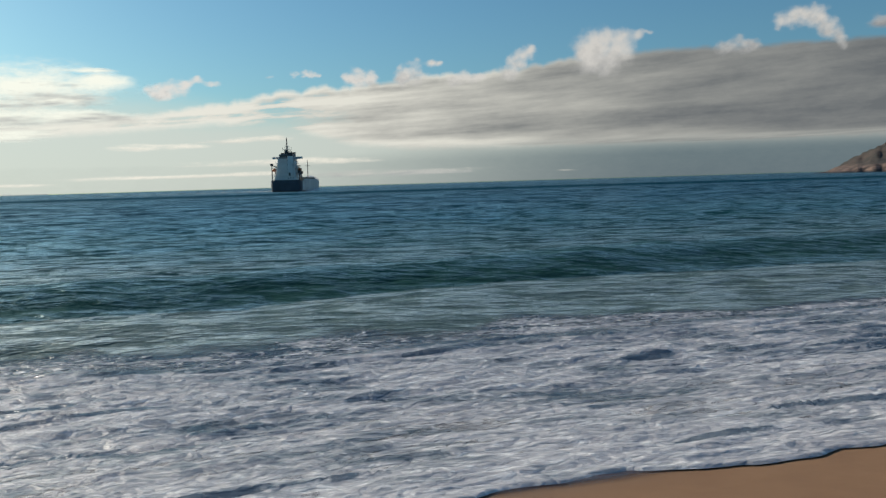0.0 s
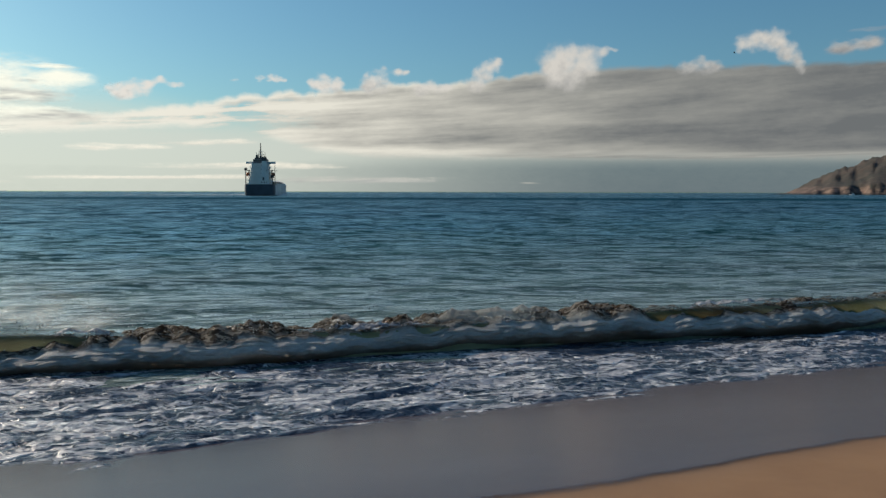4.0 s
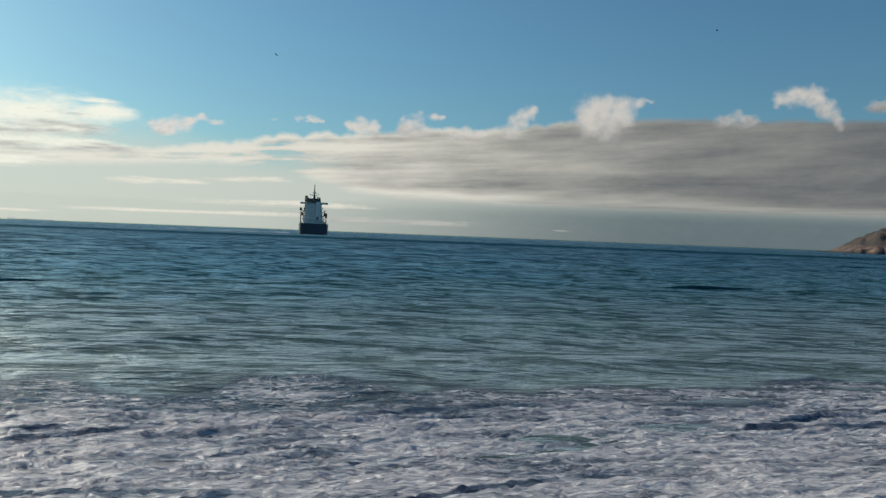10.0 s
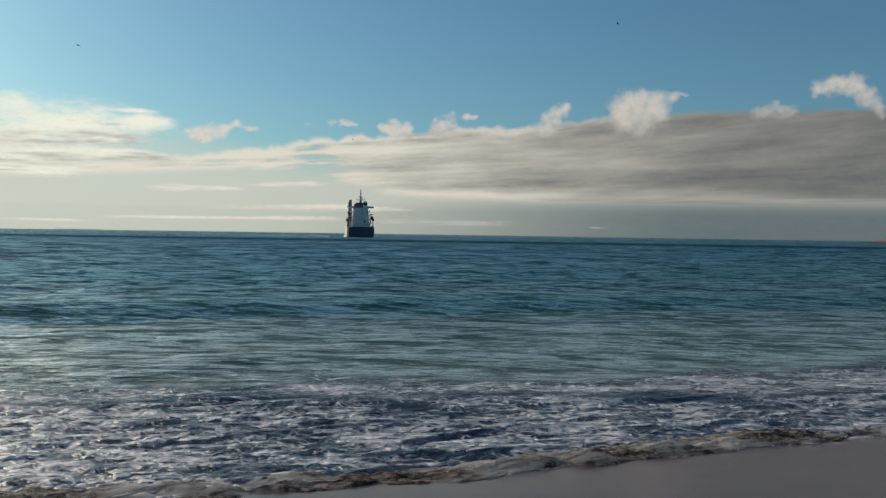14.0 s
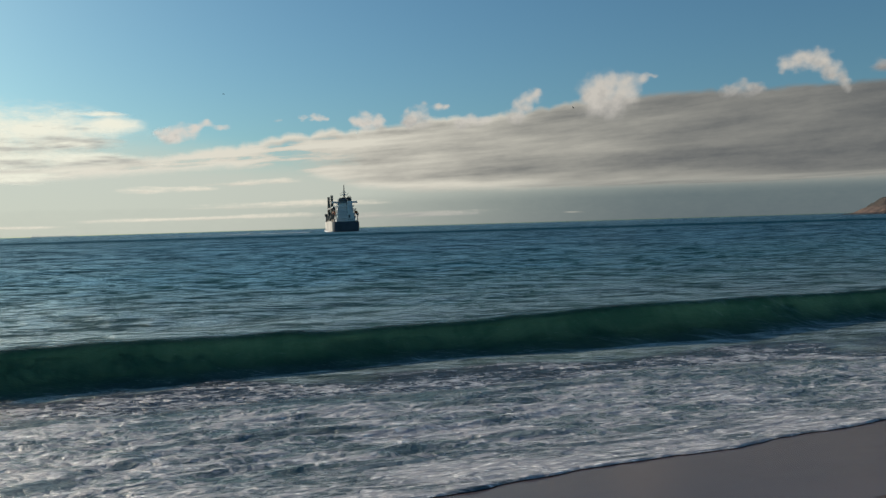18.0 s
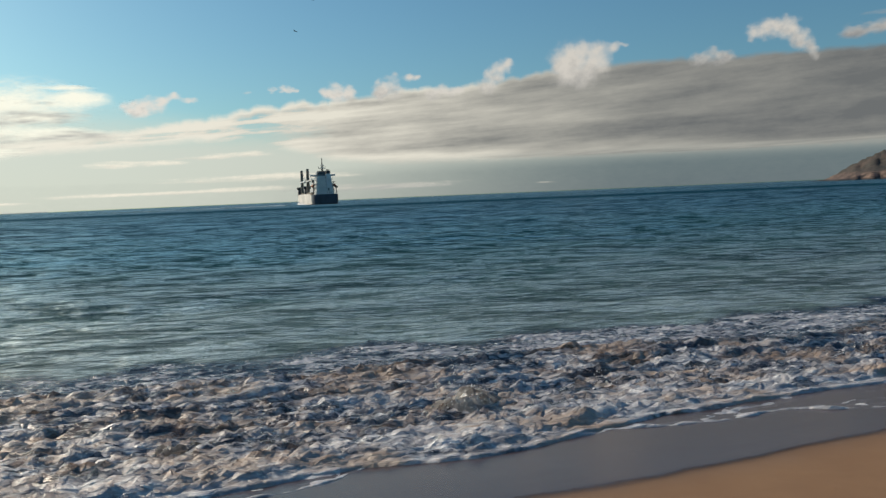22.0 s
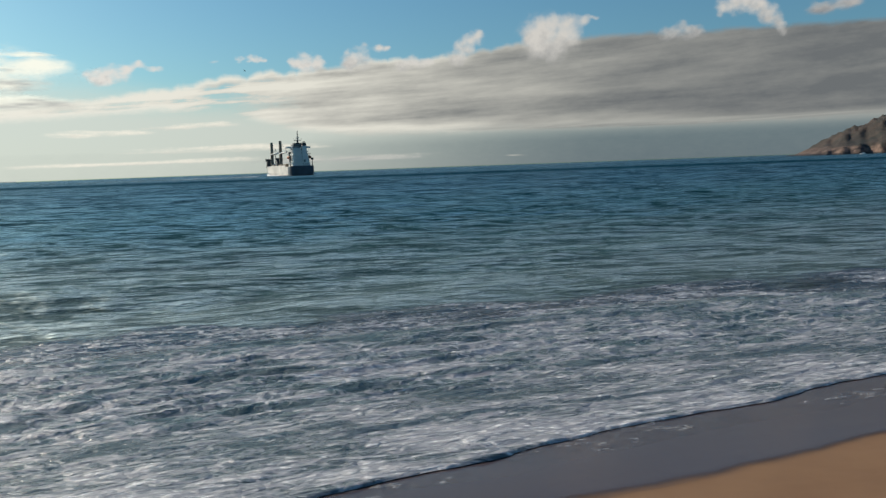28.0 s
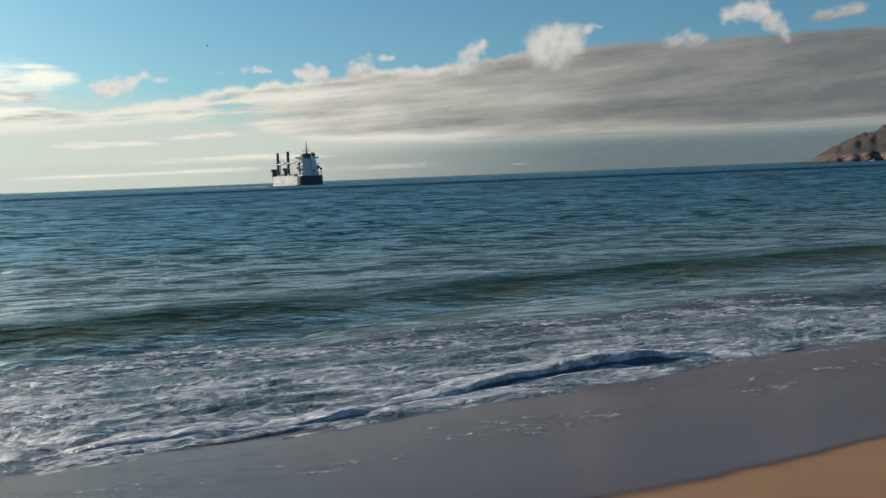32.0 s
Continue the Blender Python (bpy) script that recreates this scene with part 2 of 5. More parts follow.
def foam_material(name, cover, soft=0.04, brown=0.0, tone=1.0, clear=0.0, net=0.06, fine=1.0, wash=1.0, rough=1.0, milky=0.0, gaps=0.8):
    """Sea foam: bubbly white skin, torn into lace and crossed by short dark dashes; cover is how full it is."""
    n = Nodes(name)
    v = n.along((0.6, 1, 1), -16)
    nz, sc, warped = n.add("TexNoise"), n.add("VectorMath"), n.add("VectorMath")
    n.link(v, nz.inputs["Vector"])
    nz.inputs["Scale"].default_value, nz.inputs["Detail"].default_value = 2.6, 4.0
    sc.operation, warped.operation = "SCALE", "ADD"
    n.link(nz.outputs["Color"], sc.inputs[0])
    sc.inputs["Scale"].default_value = 0.5
    n.link(v, warped.inputs[0])
    n.link(sc.outputs[0], warped.inputs[1])
    big, small = n.voronoi(warped.outputs[0], 2.6 * fine), n.voronoi(warped.outputs[0], 7.0 * fine)
    lumps, beads = n.voronoi(warped.outputs[0], 6.5, "F1"), n.voronoi(warped.outputs[0], 15.0, "F1")
    patch = n.noise(v, 0.9 * fine, 7, 0.64, 0.5)
    long = n.noise(n.along((0.24, 1, 1), -12), 1.8 * fine, 6, 0.62, 0.4)
    dash = n.noise(n.along((0.30, 1, 1), -19), 5.5, 6, 0.66, 0.5)
    grain = n.noise(v, 13.0, 5, 0.7, 0.4)
    wide = n.noise(n.coords("Object", (0.35, 1, 1)), 0.35, 4, 0.6)
    edge, face = n.attr("edge"), n.attr("face")
    lace = n.math("MULTIPLY", n.math("MAXIMUM", n.step(big, 0.0, 0.15, 1, 0), n.math("MULTIPLY", n.step(small, 0.0, 0.2, 1, 0), 0.7)), net)
    fill = n.math("ADD", lace, n.math("ADD", n.math("MULTIPLY", patch, 0.5), n.math("MULTIPLY", long, 0.5)))
    thr = n.math("ADD", 0.665 - 0.32 * cover, n.math("MULTIPLY", n.math("SUBTRACT", 1.0, edge), 0.3))
    thr = n.math("ADD", thr, n.math("MULTIPLY", n.math("SUBTRACT", wide, 0.5), 0.3))
    body = n.math("SUBTRACT", fill, thr)
    foam = n.step(body, -soft, soft)
    # thin skin: open water, and the ripples' shaded sides painted as dark dashes
    thin = n.step(body, 0.02, 0.16, 1.0, 0.25)
    dashes = n.math("MULTIPLY", n.step(dash, 0.49, 0.55), n.math("MULTIPLY", thin, rough))
    pits = n.math("MULTIPLY", n.step(lumps, 0.42, 0.62), n.math("MULTIPLY", thin, 0.8 * rough))
    foam = n.math("MULTIPLY", foam, n.math("SUBTRACT", 1.0, n.math("MAXIMUM", dashes, pits)))
    # beachward sides of ridges and small waves: shade painted as dark blue water
    foam = n.math("MULTIPLY", foam, n.math("SUBTRACT", 1.0, n.math("MULTIPLY", n.step(n.math("ADD", face, n.math("MULTIPLY", n.math("SUBTRACT", patch, 0.5), 2.2)), 0.35, 0.75), 0.9)))
    white = n.mix(n.step(grain, 0.35, 0.65), (0.50 * tone, 0.49 * tone, 0.51 * tone), (0.76 * tone, 0.74 * tone, 0.74 * tone))
    # sparkle on the brightest grain, painted white
    white = n.mix(n.step(n.math("ADD", grain, n.math("MULTIPLY", dash, -0.5)), 0.28, 0.36), white, (0.90, 0.89, 0.88))
    white = n.mix(n.step(wide, 0.42, 0.66, 0.0, 0.45), white, (0.46, 0.41, 0.40))
    # grey-lilac: the lumps' shaded sides put into colour, with thinner film between
    clumps = n.voronoi(warped.outputs[0], 10.0 * fine, "F1")
    film = n.step(n.math("ADD", n.math("ADD", clumps, n.math("MULTIPLY", n.math("SUBTRACT", dash, 0.5), 1.1)), n.math("MULTIPLY", n.math("SUBTRACT", grain, 0.5), 0.5)), 0.30, 0.58)
    white = n.mix(n.math("MULTIPLY", film, gaps), white, (0.30 * tone, 0.29 * tone, 0.335 * tone))
    water = n.mix(n.step(n.math("ADD", wide, n.math("MULTIPLY", face, 0.5)), 0.45, 0.62), (0.052 * wash, 0.064 * wash, 0.080 * wash), (0.026 * wash, 0.040 * wash, 0.070 * wash))
    if milky:
        water = n.mix(milky, water, n.mix(n.step(patch, 0.40, 0.60), (0.115, 0.165, 0.160), (0.215, 0.255, 0.245)))
    if brown:
        blot = n.math("MULTIPLY", n.step(n.noise(v, 0.9, 6, 0.66), 0.42, 0.60), brown)
        white, water = n.mix(blot, white, (0.40, 0.28, 0.20)), n.mix(blot, water, (0.15, 0.105, 0.075))
    b = n.bump(n.math("SUBTRACT", 1.0, lumps), 0.75 * rough, 0.075, n.bump(long, 0.5, 0.12))
    b = n.bump(grain, 0.6, 0.03, n.bump(n.math("SUBTRACT", 1.0, beads), 0.5 * rough, 0.03, n.bump(dash, 0.6, 0.06, b)))
    n.set(base_color=n.mix(foam, water, white), roughness=n.step(foam, 0.0, 1.0, 0.25, 0.6), specular_ior_level=n.step(foam, 0.0, 1.0, 0.5, 1.0), ior=n.step(foam, 0.0, 1.0, 1.33, 1.7), normal=b)
    n.see_through(n.math("MULTIPLY", n.math("MULTIPLY", foam, clear) if clear else n.math("ADD", n.step(edge, 0.1, 0.7), foam, True), n.step(edge, 0.0, 0.12)))
    return n.mat


def spray_material(name, brown, murk_shade=(0.25, 0.27, 0.28), high=0.92, speck=(0.74, 0.66, 0.58), grit=12.0):
    """Aerated white water: bright on top; thin foam and painted shade darken its foot; browned by sand on its brow."""
    n = Nodes(name)
    v = n.coords()
    grain, lump, fine = n.noise(v, 11.0, 6, 0.7), n.noise(n.coords("Object", (0.6, 1, 1)), 1.1, 5, 0.62), n.noise(v, 34.0, 3, 0.6)
    brow, rise = n.attr("brow"), n.attr("rise")
    col = n.mix(n.step(grain, 0.3, 0.7), (0.82, 0.81, 0.81), (0.94, 0.93, 0.90))
    sandy = n.mix(n.step(n.noise(n.coords("Object", (0.6, 1, 1)), grit, 4, 0.65, 0.6), 0.48, 0.58), (0.085, 0.055, 0.036), speck)
    col = n.mix(n.math("MULTIPLY", n.math("MULTIPLY", n.step(lump, 0.52 - 0.18 * brown, 0.64 - 0.16 * brown), n.step(brow, 0.0, 1.0, 0.15, 1.0)), min(1.0, 1.6 * brown)), col, sandy)
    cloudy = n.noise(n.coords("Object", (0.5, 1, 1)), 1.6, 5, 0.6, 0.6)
    # darker down the front: shade and thinning foam put into the colour
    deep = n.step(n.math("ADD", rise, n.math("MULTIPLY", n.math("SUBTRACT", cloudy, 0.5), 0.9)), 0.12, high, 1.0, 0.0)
    col = n.mix(deep, col, murk_shade)
    n.set(base_color=col, roughness=0.7, normal=n.bump(fine, 0.4, 0.012, n.bump(grain, 0.6, 0.05)))
    tr, m = n.add("BsdfTranslucent"), n.add("MixShader")
    n.link(col, tr.inputs[0])
    n.put(m.inputs[0], n.step(brow, 0.0, 1.0, 0.4, 0.78))
    n.link(n.bsdf.outputs[0], m.inputs[1])
    n.link(tr.outputs[0], m.inputs[2])
    n.link(m.outputs[0], n.out.inputs[0])
    holes = n.math("MULTIPLY", n.attr("loose"), n.step(n.noise(v, 9.0, 5, 0.65), 0.36, 0.48, 0.9, 0.0))
    n.see_through(n.math("MULTIPLY", n.math("SUBTRACT", 1.0, holes), n.step(n.attr("thin"), 0.0, 1.0, 1.0, 0.85)))
    return n.mat


def mist_material():
    """Fine spray hanging over a crest."""
    n = Nodes("spray_mist")
    v = n.coords("Object", (0.6, 1, 1))
    n.set(base_color=(0.9, 0.89, 0.86), roughness=1.0, specular_ior_level=0.0)
    tr, m = n.add("BsdfTranslucent"), n.add("MixShader")
    tr.inputs[0].default_value = (0.9, 0.88, 0.84, 1)
    m.inputs[0].default_value = 0.6
    n.link(n.bsdf.outputs[0], m.inputs[1])
    n.link(tr.outputs[0], m.inputs[2])
    n.link(m.outputs[0], n.out.inputs[0])
    n.see_through(n.math("MULTIPLY", n.attr("edge"), n.step(n.noise(v, 2.0, 6, 0.62, 0.4), 0.32, 0.66, 0.0, 0.8)))
    return n.mat


def sand_material():
    n = Nodes("beach_sand")
    v = n.coords("World")
    wv = out_to_sea(n)
    grain, patch, ripple = n.noise(v, 260.0, 3), n.noise(v, 1.2, 5, 0.6), n.noise(n.coords("World", (0.5, 2.5, 1), -SHORE), 1.4, 4)
    dry = n.mix(n.step(patch, 0.3, 0.7), (0.235, 0.122, 0.058), (0.28, 0.152, 0.074))
    wet = n.mix(n.step(ripple, 0.3, 0.7), (0.122, 0.078, 0.056), (0.152, 0.100, 0.072))
    soak = n.step(n.math("ADD", wv, n.math("MULTIPLY", patch, 0.5)), 5.2, 6.4)
    n.set(base_color=n.mix(soak, dry, wet), roughness=n.step(soak, 0.0, 1.0, 0.85, 0.5), normal=n.bump(grain, 0.4, 0.004, n.bump(patch, 0.3, 0.05)))
    return n.mat


def film_material():
    """The thin water left on wet sand."""
    n = Nodes("wet_sheen")
    v = n.coords("Object", (0.4, 1, 1))
    n.set(base_color=(0.105, 0.076, 0.080), roughness=0.2, ior=1.33, normal=n.bump(n.noise(v, 1.2, 3), 0.02, 0.02))
    edge = n.step(n.math("ADD", n.attr("edge"), n.math("MULTIPLY", n.noise(v, 1.1, 5), 0.5)), 0.2, 0.75)
    n.see_through(n.math("MULTIPLY", edge, n.step(n.noise(v, 0.8, 5, 0.6), 0.3, 0.7, 0.78, 0.86)))
    return n.mat


def cloud_material(name, light, shade, wisp=0.3, fold=0.3):
    """A far cloud glowing with scattered sunlight; UV holds degrees of azimuth and height."""
    n = Nodes(name)
    sep = n.add("SeparateXYZ")
    n.link(n.coords("UV", (1, 1, 1)), sep.inputs[0])
    puff, fine = n.noise(n.coords("UV", (0.7, 1.3, 1), -4), 0.9, 6, 0.6, 0.3), n.noise(n.coords("UV", (0.8, 2.2, 1), -4), 2.2, 5, 0.62, 0.3)
    dens = n.attr("dens")
    body = n.math("ADD", dens, n.math("ADD", n.math("MULTIPLY", n.math("SUBTRACT", fine, 0.5), wisp), n.math("MULTIPLY", n.math("SUBTRACT", puff, 0.5), wisp)))
    alpha = n.math("MULTIPLY", n.step(body, 0.04, 0.8), n.step(dens, 0.0, 0.3))
    k = n.math("ADD", n.attr("shade"), n.math("MULTIPLY", n.math("SUBTRACT", n.math("ADD", n.math("MULTIPLY", puff, 0.6), n.math("MULTIPLY", fine, 0.4)), 0.5), fold), True)
    em = n.add("Emission")
    n.put(em.inputs[0], n.mix(n.step(sep.outputs["X"], -28.0, 20.0, 0.0, 1.0), n.mix(k, tuple(min(1.0, c * 1.25) for c in light), shade), n.mix(k, light, shade)))
    n.link(em.outputs[0], n.out.inputs[0])
    n.tree.nodes.remove(n.bsdf)
    n.see_through(n.math("MULTIPLY", alpha, n.attr("most")))
    return n.mat


def land_material(name, haze):
    n = Nodes(name)
    v = n.coords()
    sep, geo = n.add("SeparateXYZ"), n.add("SeparateXYZ")
    n.link(v, sep.inputs[0])
    n.link(n.add("NewGeometry").outputs["Normal"], geo.inputs[0])
    a, b, c = n.noise(v, 0.02, 6, 0.6), n.noise(v, 0.12, 5, 0.65), n.noise(v, 0.6, 3)
    scrub = n.mix(n.step(b, 0.4, 0.6), (0.016, 0.017, 0.009), (0.042, 0.034, 0.021))
    earth = n.mix(n.step(n.math("ADD", n.math("MULTIPLY", a, 0.6), n.math("MULTIPLY", c, 0.4)), 0.42, 0.58), scrub, (0.074, 0.046, 0.031))
    rock = n.mix(n.step(b, 0.35, 0.65), (0.040, 0.022, 0.016), (0.25, 0.16, 0.115))
    steep = n.step(n.math("ADD", geo.outputs["Z"], n.math("MULTIPLY", a, 0.2)), 0.62, 0.85, 1, 0)
    low = n.step(n.math("SUBTRACT", sep.outputs["Z"], n.math("MULTIPLY", a, 14.0)), 1.0, 6.0, 1, 0)
    col = n.mix(n.math("MAXIMUM", steep, low), earth, rock)
    tide = n.step(sep.outputs["Z"], 1.0, 3.0, 1, 0)
    col = n.mix(tide, col, (0.03, 0.025, 0.022))
    # distance haze: blue-grey mixed into the land's own colour
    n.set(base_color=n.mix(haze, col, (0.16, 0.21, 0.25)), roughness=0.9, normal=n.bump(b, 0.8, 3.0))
    return n.mat


# ---------------------------------------------------------------- building helpers
def grid_object(name, X, Y, Z, mat, keep=None, attrs=None, uv=None, flat=False):
    """A mesh from arrays of one shape; keep drops faces where it is false at all corners."""
    r, c = X.shape
    idx = np.arange(r * c).reshape(r, c)
    quads = np.stack([idx[:-1, :-1], idx[:-1, 1:], idx[1:, 1:], idx[1:, :-1]], -1).reshape(-1, 4)
    verts = np.stack([X, Y, Z], -1).reshape(-1, 3)
    if keep is not None:
        quads = quads[keep.ravel()[quads].any(1)]
        used = np.unique(quads)
        remap = np.zeros(r * c, int)
        remap[used] = np.arange(len(used))
        quads, verts = remap[quads], verts[used]
    else:
        used = np.arange(r * c)
    me = bpy.data.meshes.new(name)
    me.vertices.add(len(verts))
    me.vertices.foreach_set("co", verts.astype(np.float32).ravel())
    me.loops.add(quads.size)
    me.loops.foreach_set("vertex_index", quads.astype(np.int32).ravel())
    me.polygons.add(len(quads))
    me.polygons.foreach_set("loop_start", np.arange(0, quads.size, 4, dtype=np.int32))
    me.polygons.foreach_set("use_smooth", np.full(len(quads), not flat))
    me.update(calc_edges=True)
    for key, arr in (attrs or {}).items():
        me.attributes.new(key, "FLOAT", "POINT").data.foreach_set("value", arr.ravel()[used].astype(np.float32))
    if uv is not None:
        lay = me.uv_layers.new(name="UVMap")
        pts = np.stack([uv[0].ravel()[used], uv[1].ravel()[used]], -1)[quads.ravel()]
        lay.data.foreach_set("uv", pts.astype(np.float32).ravel())
    me.materials.append(mat)
    return new(name, me)


def part(name, bm, material, parent, label=""):
    me = bpy.data.meshes.new(name)
    bmesh.ops.recalc_face_normals(bm, faces=bm.faces)
    bm.to_mesh(me)
    bm.free()
    me.materials.append(material)
    ob = new(name, me)
    ob.parent = parent
    if label:
        tagged(ob, label)
    return ob


def box(bm, x, y, z, sx, sy, sz, taper=1.0, rz=0.0, rx=0.0):
    """A block with its base centre at x, y, z; taper narrows its top."""
    made = bmesh.ops.create_cube(bm, size=1)["verts"]
    for v in made:
        k = taper if v.co.z > 0 else 1.0
        v.co = Vector((v.co.x * sx * k, v.co.y * sy * k, (v.co.z + 0.5) * sz))
    m = Matrix.Translation((x, y, z)) @ Euler((radians(rx), 0, radians(rz))).to_matrix().to_4x4()
    bmesh.ops.transform(bm, matrix=m, verts=made)
    return made


def rod(bm, a, b, r0, r1=None, n=8):
    a, b = Vector(a), Vector(b)
    made = bmesh.ops.create_cone(bm, cap_ends=True, segments=n, radius1=r0, radius2=r0 if r1 is None else r1, depth=(b - a).length)["verts"]
    m = Matrix.Translation((a + b) / 2) @ (b - a).to_track_quat("Z", "Y").to_matrix().to_4x4()
    bmesh.ops.transform(bm, matrix=m, verts=made)
    return made


def soften(bm, width):
    bmesh.ops.bevel(bm, geom=list(bm.edges), offset=width, segments=2, affect="EDGES", profile=0.6)


# ---------------------------------------------------------------- beach
THIN_LACE = foam_material("thin_lace", 0.41, 0.05, 0.0, 1.08, 0.0, 0.16, 1.2, 0.95, 1.0)
MILKY_LACE = foam_material("milky_lace", 0.40, 0.10, 0.0, 0.95, 0.0, 0.16, 1.1, 1.0, 0.7, 0.8)
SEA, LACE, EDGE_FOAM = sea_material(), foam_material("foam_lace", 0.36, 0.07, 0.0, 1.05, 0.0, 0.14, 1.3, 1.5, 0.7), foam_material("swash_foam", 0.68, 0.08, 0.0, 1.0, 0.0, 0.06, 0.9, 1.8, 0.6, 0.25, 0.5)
CHURN, FOAM = foam_material("churned_foam", 0.66, 0.05, 0.95, gaps=0.6), foam_material("thick_foam", 0.74, 0.07, 0.0, 0.96, 0.0, 0.06, 1.0, 1.4, 0.75, 0.0, 0.55)
CALM = foam_material("settled_foam", 0.68, 0.07, 0.0, 0.98, 0.0, 0.06, 1.0, 1.5, 0.75, 0.15, 0.55)
MIST = mist_material()
LIP = foam_material("crest_froth", 0.80, 0.10, 0.0, 1.0, 0.9)
SPRAY, MUD_SPRAY = spray_material("white_water", 0.14), spray_material("sandy_froth", 1.0, (0.10, 0.075, 0.055))


def build_beach():
    u = np.concatenate([[-900, -400, -150, -60], np.linspace(-30, 40, 141), [60, 100, 200, 400, 900]])
    v = np.concatenate([[-600, -200, -80, -40, -20, -10], np.linspace(-6, 16, 111), [20, 30, 60]])
    U, V = np.meshgrid(u, v)
    Z = SLOPE * (STILL - V)
    Z = np.where(V < -8, SLOPE * (STILL + 8) + (-8 - V) * 0.02, Z)
    Z = np.where(V > 16, -0.6 - (V - 16) * 0.2, Z)
    Z = Z + 0.002 * fbm(U * 0.35, V * 0.8, 3, 5) * smooth(-20, 0, V)
    ob = grid_object("ground", U, V, Z, sand_material())
    ob.matrix_basis = shore(0)
    tagged(ob, "smooth sloping beach of orange-brown sand, wet by the waves", "beach", kind="structure")


def build_sea():
    """One sheet out to the horizon; it drifts shoreward with its waves."""
    v = np.concatenate([np.arange(4, 46, 0.12), 46 * 1.0062 ** np.arange(0, 330), [380, 420, 480, 560, 700, 1000, 1500, 2300, 3400, 4750]])
    v = np.unique(np.round(v, 3))
    u = np.concatenate([[-4700, -2500, -1300, -700, -400, -250, -160, -110], np.arange(-80, -20, 1.0), np.arange(-20, 45, 0.17), 45 * 1.0065 ** np.arange(0, 330), [420, 520, 700, 1100, 2000, 3200, 4700]])
    u = np.unique(np.round(u, 3))
    U, V = np.meshgrid(u, v)
    fade = 1 - smooth(90, 330, V)
    wob = 1.2 * fbm(U * 0.05, V * 0.08, 2, 3)
    lee = 0.45 + 0.55 * smooth(30, 75, V)
    gust = lee * (0.5 + 1.0 * np.abs(fbm(U * 0.05, V * 0.09, 3, 31)))
    Z = 0.05 * np.sin((V + wob * 3 + 0.06 * U) * 2 * np.pi / 7.3) + 0.10 * fbm(U * 0.03, V * 0.09, 2, 21)
    X, Y = U * CA - V * SA, U * SA + V * CA
    Z = Z + gust * 0.17 * (0.3 - np.abs(perlin(X * 0.10, Y * 0.26, 12)))
    Z = Z + gust * 0.10 * (0.3 - np.abs(perlin(X * 0.24 + 0.07 * Y, Y * 0.66, 13))) * (1 - 0.5 * smooth(60, 140, V))
    Z = Z + gust * 0.05 * (0.3 - np.abs(perlin(X * 0.55 - 0.1 * Y, Y * 1.6, 14))) * (1 - smooth(60, 100, V))
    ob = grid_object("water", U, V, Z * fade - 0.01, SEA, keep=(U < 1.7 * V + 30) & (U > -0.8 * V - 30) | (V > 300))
    tagged(ob, "blue-green sea with small wind ripples reaching the horizon", "sea", kind="structure")
    return ob


def lobes(u, seed, size=0.28):
    return size * (1.2 * fbm(u * 0.2, u * 0 + 3.3, 2, seed) - 0.5 * np.abs(fbm(u * 0.45, u * 0 + 9.1, 2, seed + 5)) + 0.07 * fbm(u * 3.0, u * 0, 2, seed + 9))


def foam_relief(U, V, seed, relief, lumps):
    """Ripples, lumps and a few long ridges; also tells where a ridge turns its steep side to the beach, for painted
    shade.
    """
    gate = smooth(0.08, 0.34, fbm(U * 0.16, V * 0.5, 3, seed + 15))
    ridge = gate * smooth(0.16, 0.0, np.abs(perlin(U * 0.19 + 0.05 * V, V * 0.8, seed + 16) + 0.06 * fbm(U * 0.8, V * 1.6, 3, seed + 17)))
    face = np.clip(np.gradient(ridge, axis=0) / np.maximum(np.gradient(V, axis=0), 0.01) / 2.2, 0, 1)
    Z = 1.2 * (0.4 - np.abs(perlin(U * 0.45, V * 1.9, seed + 2))) + lumps * billow(U * 3.0, V * 4.4, 4, seed + 3, 0.6) + 0.6 * (0.3 - np.abs(perlin(U * 1.0, V * 4.6, seed + 11))) + 0.4 * fbm(U * 1.2, V * 5, 3, seed + 4)
    if lumps > 0.4:
        Z = Z + 0.55 * np.abs(perlin(U * 5.0, V * 7.0, seed + 18)) + 0.35 * np.abs(perlin(U * 9.0, V * 13.0, seed + 19))
    return relief * (Z + 0.6 * ridge), 0.7 * face


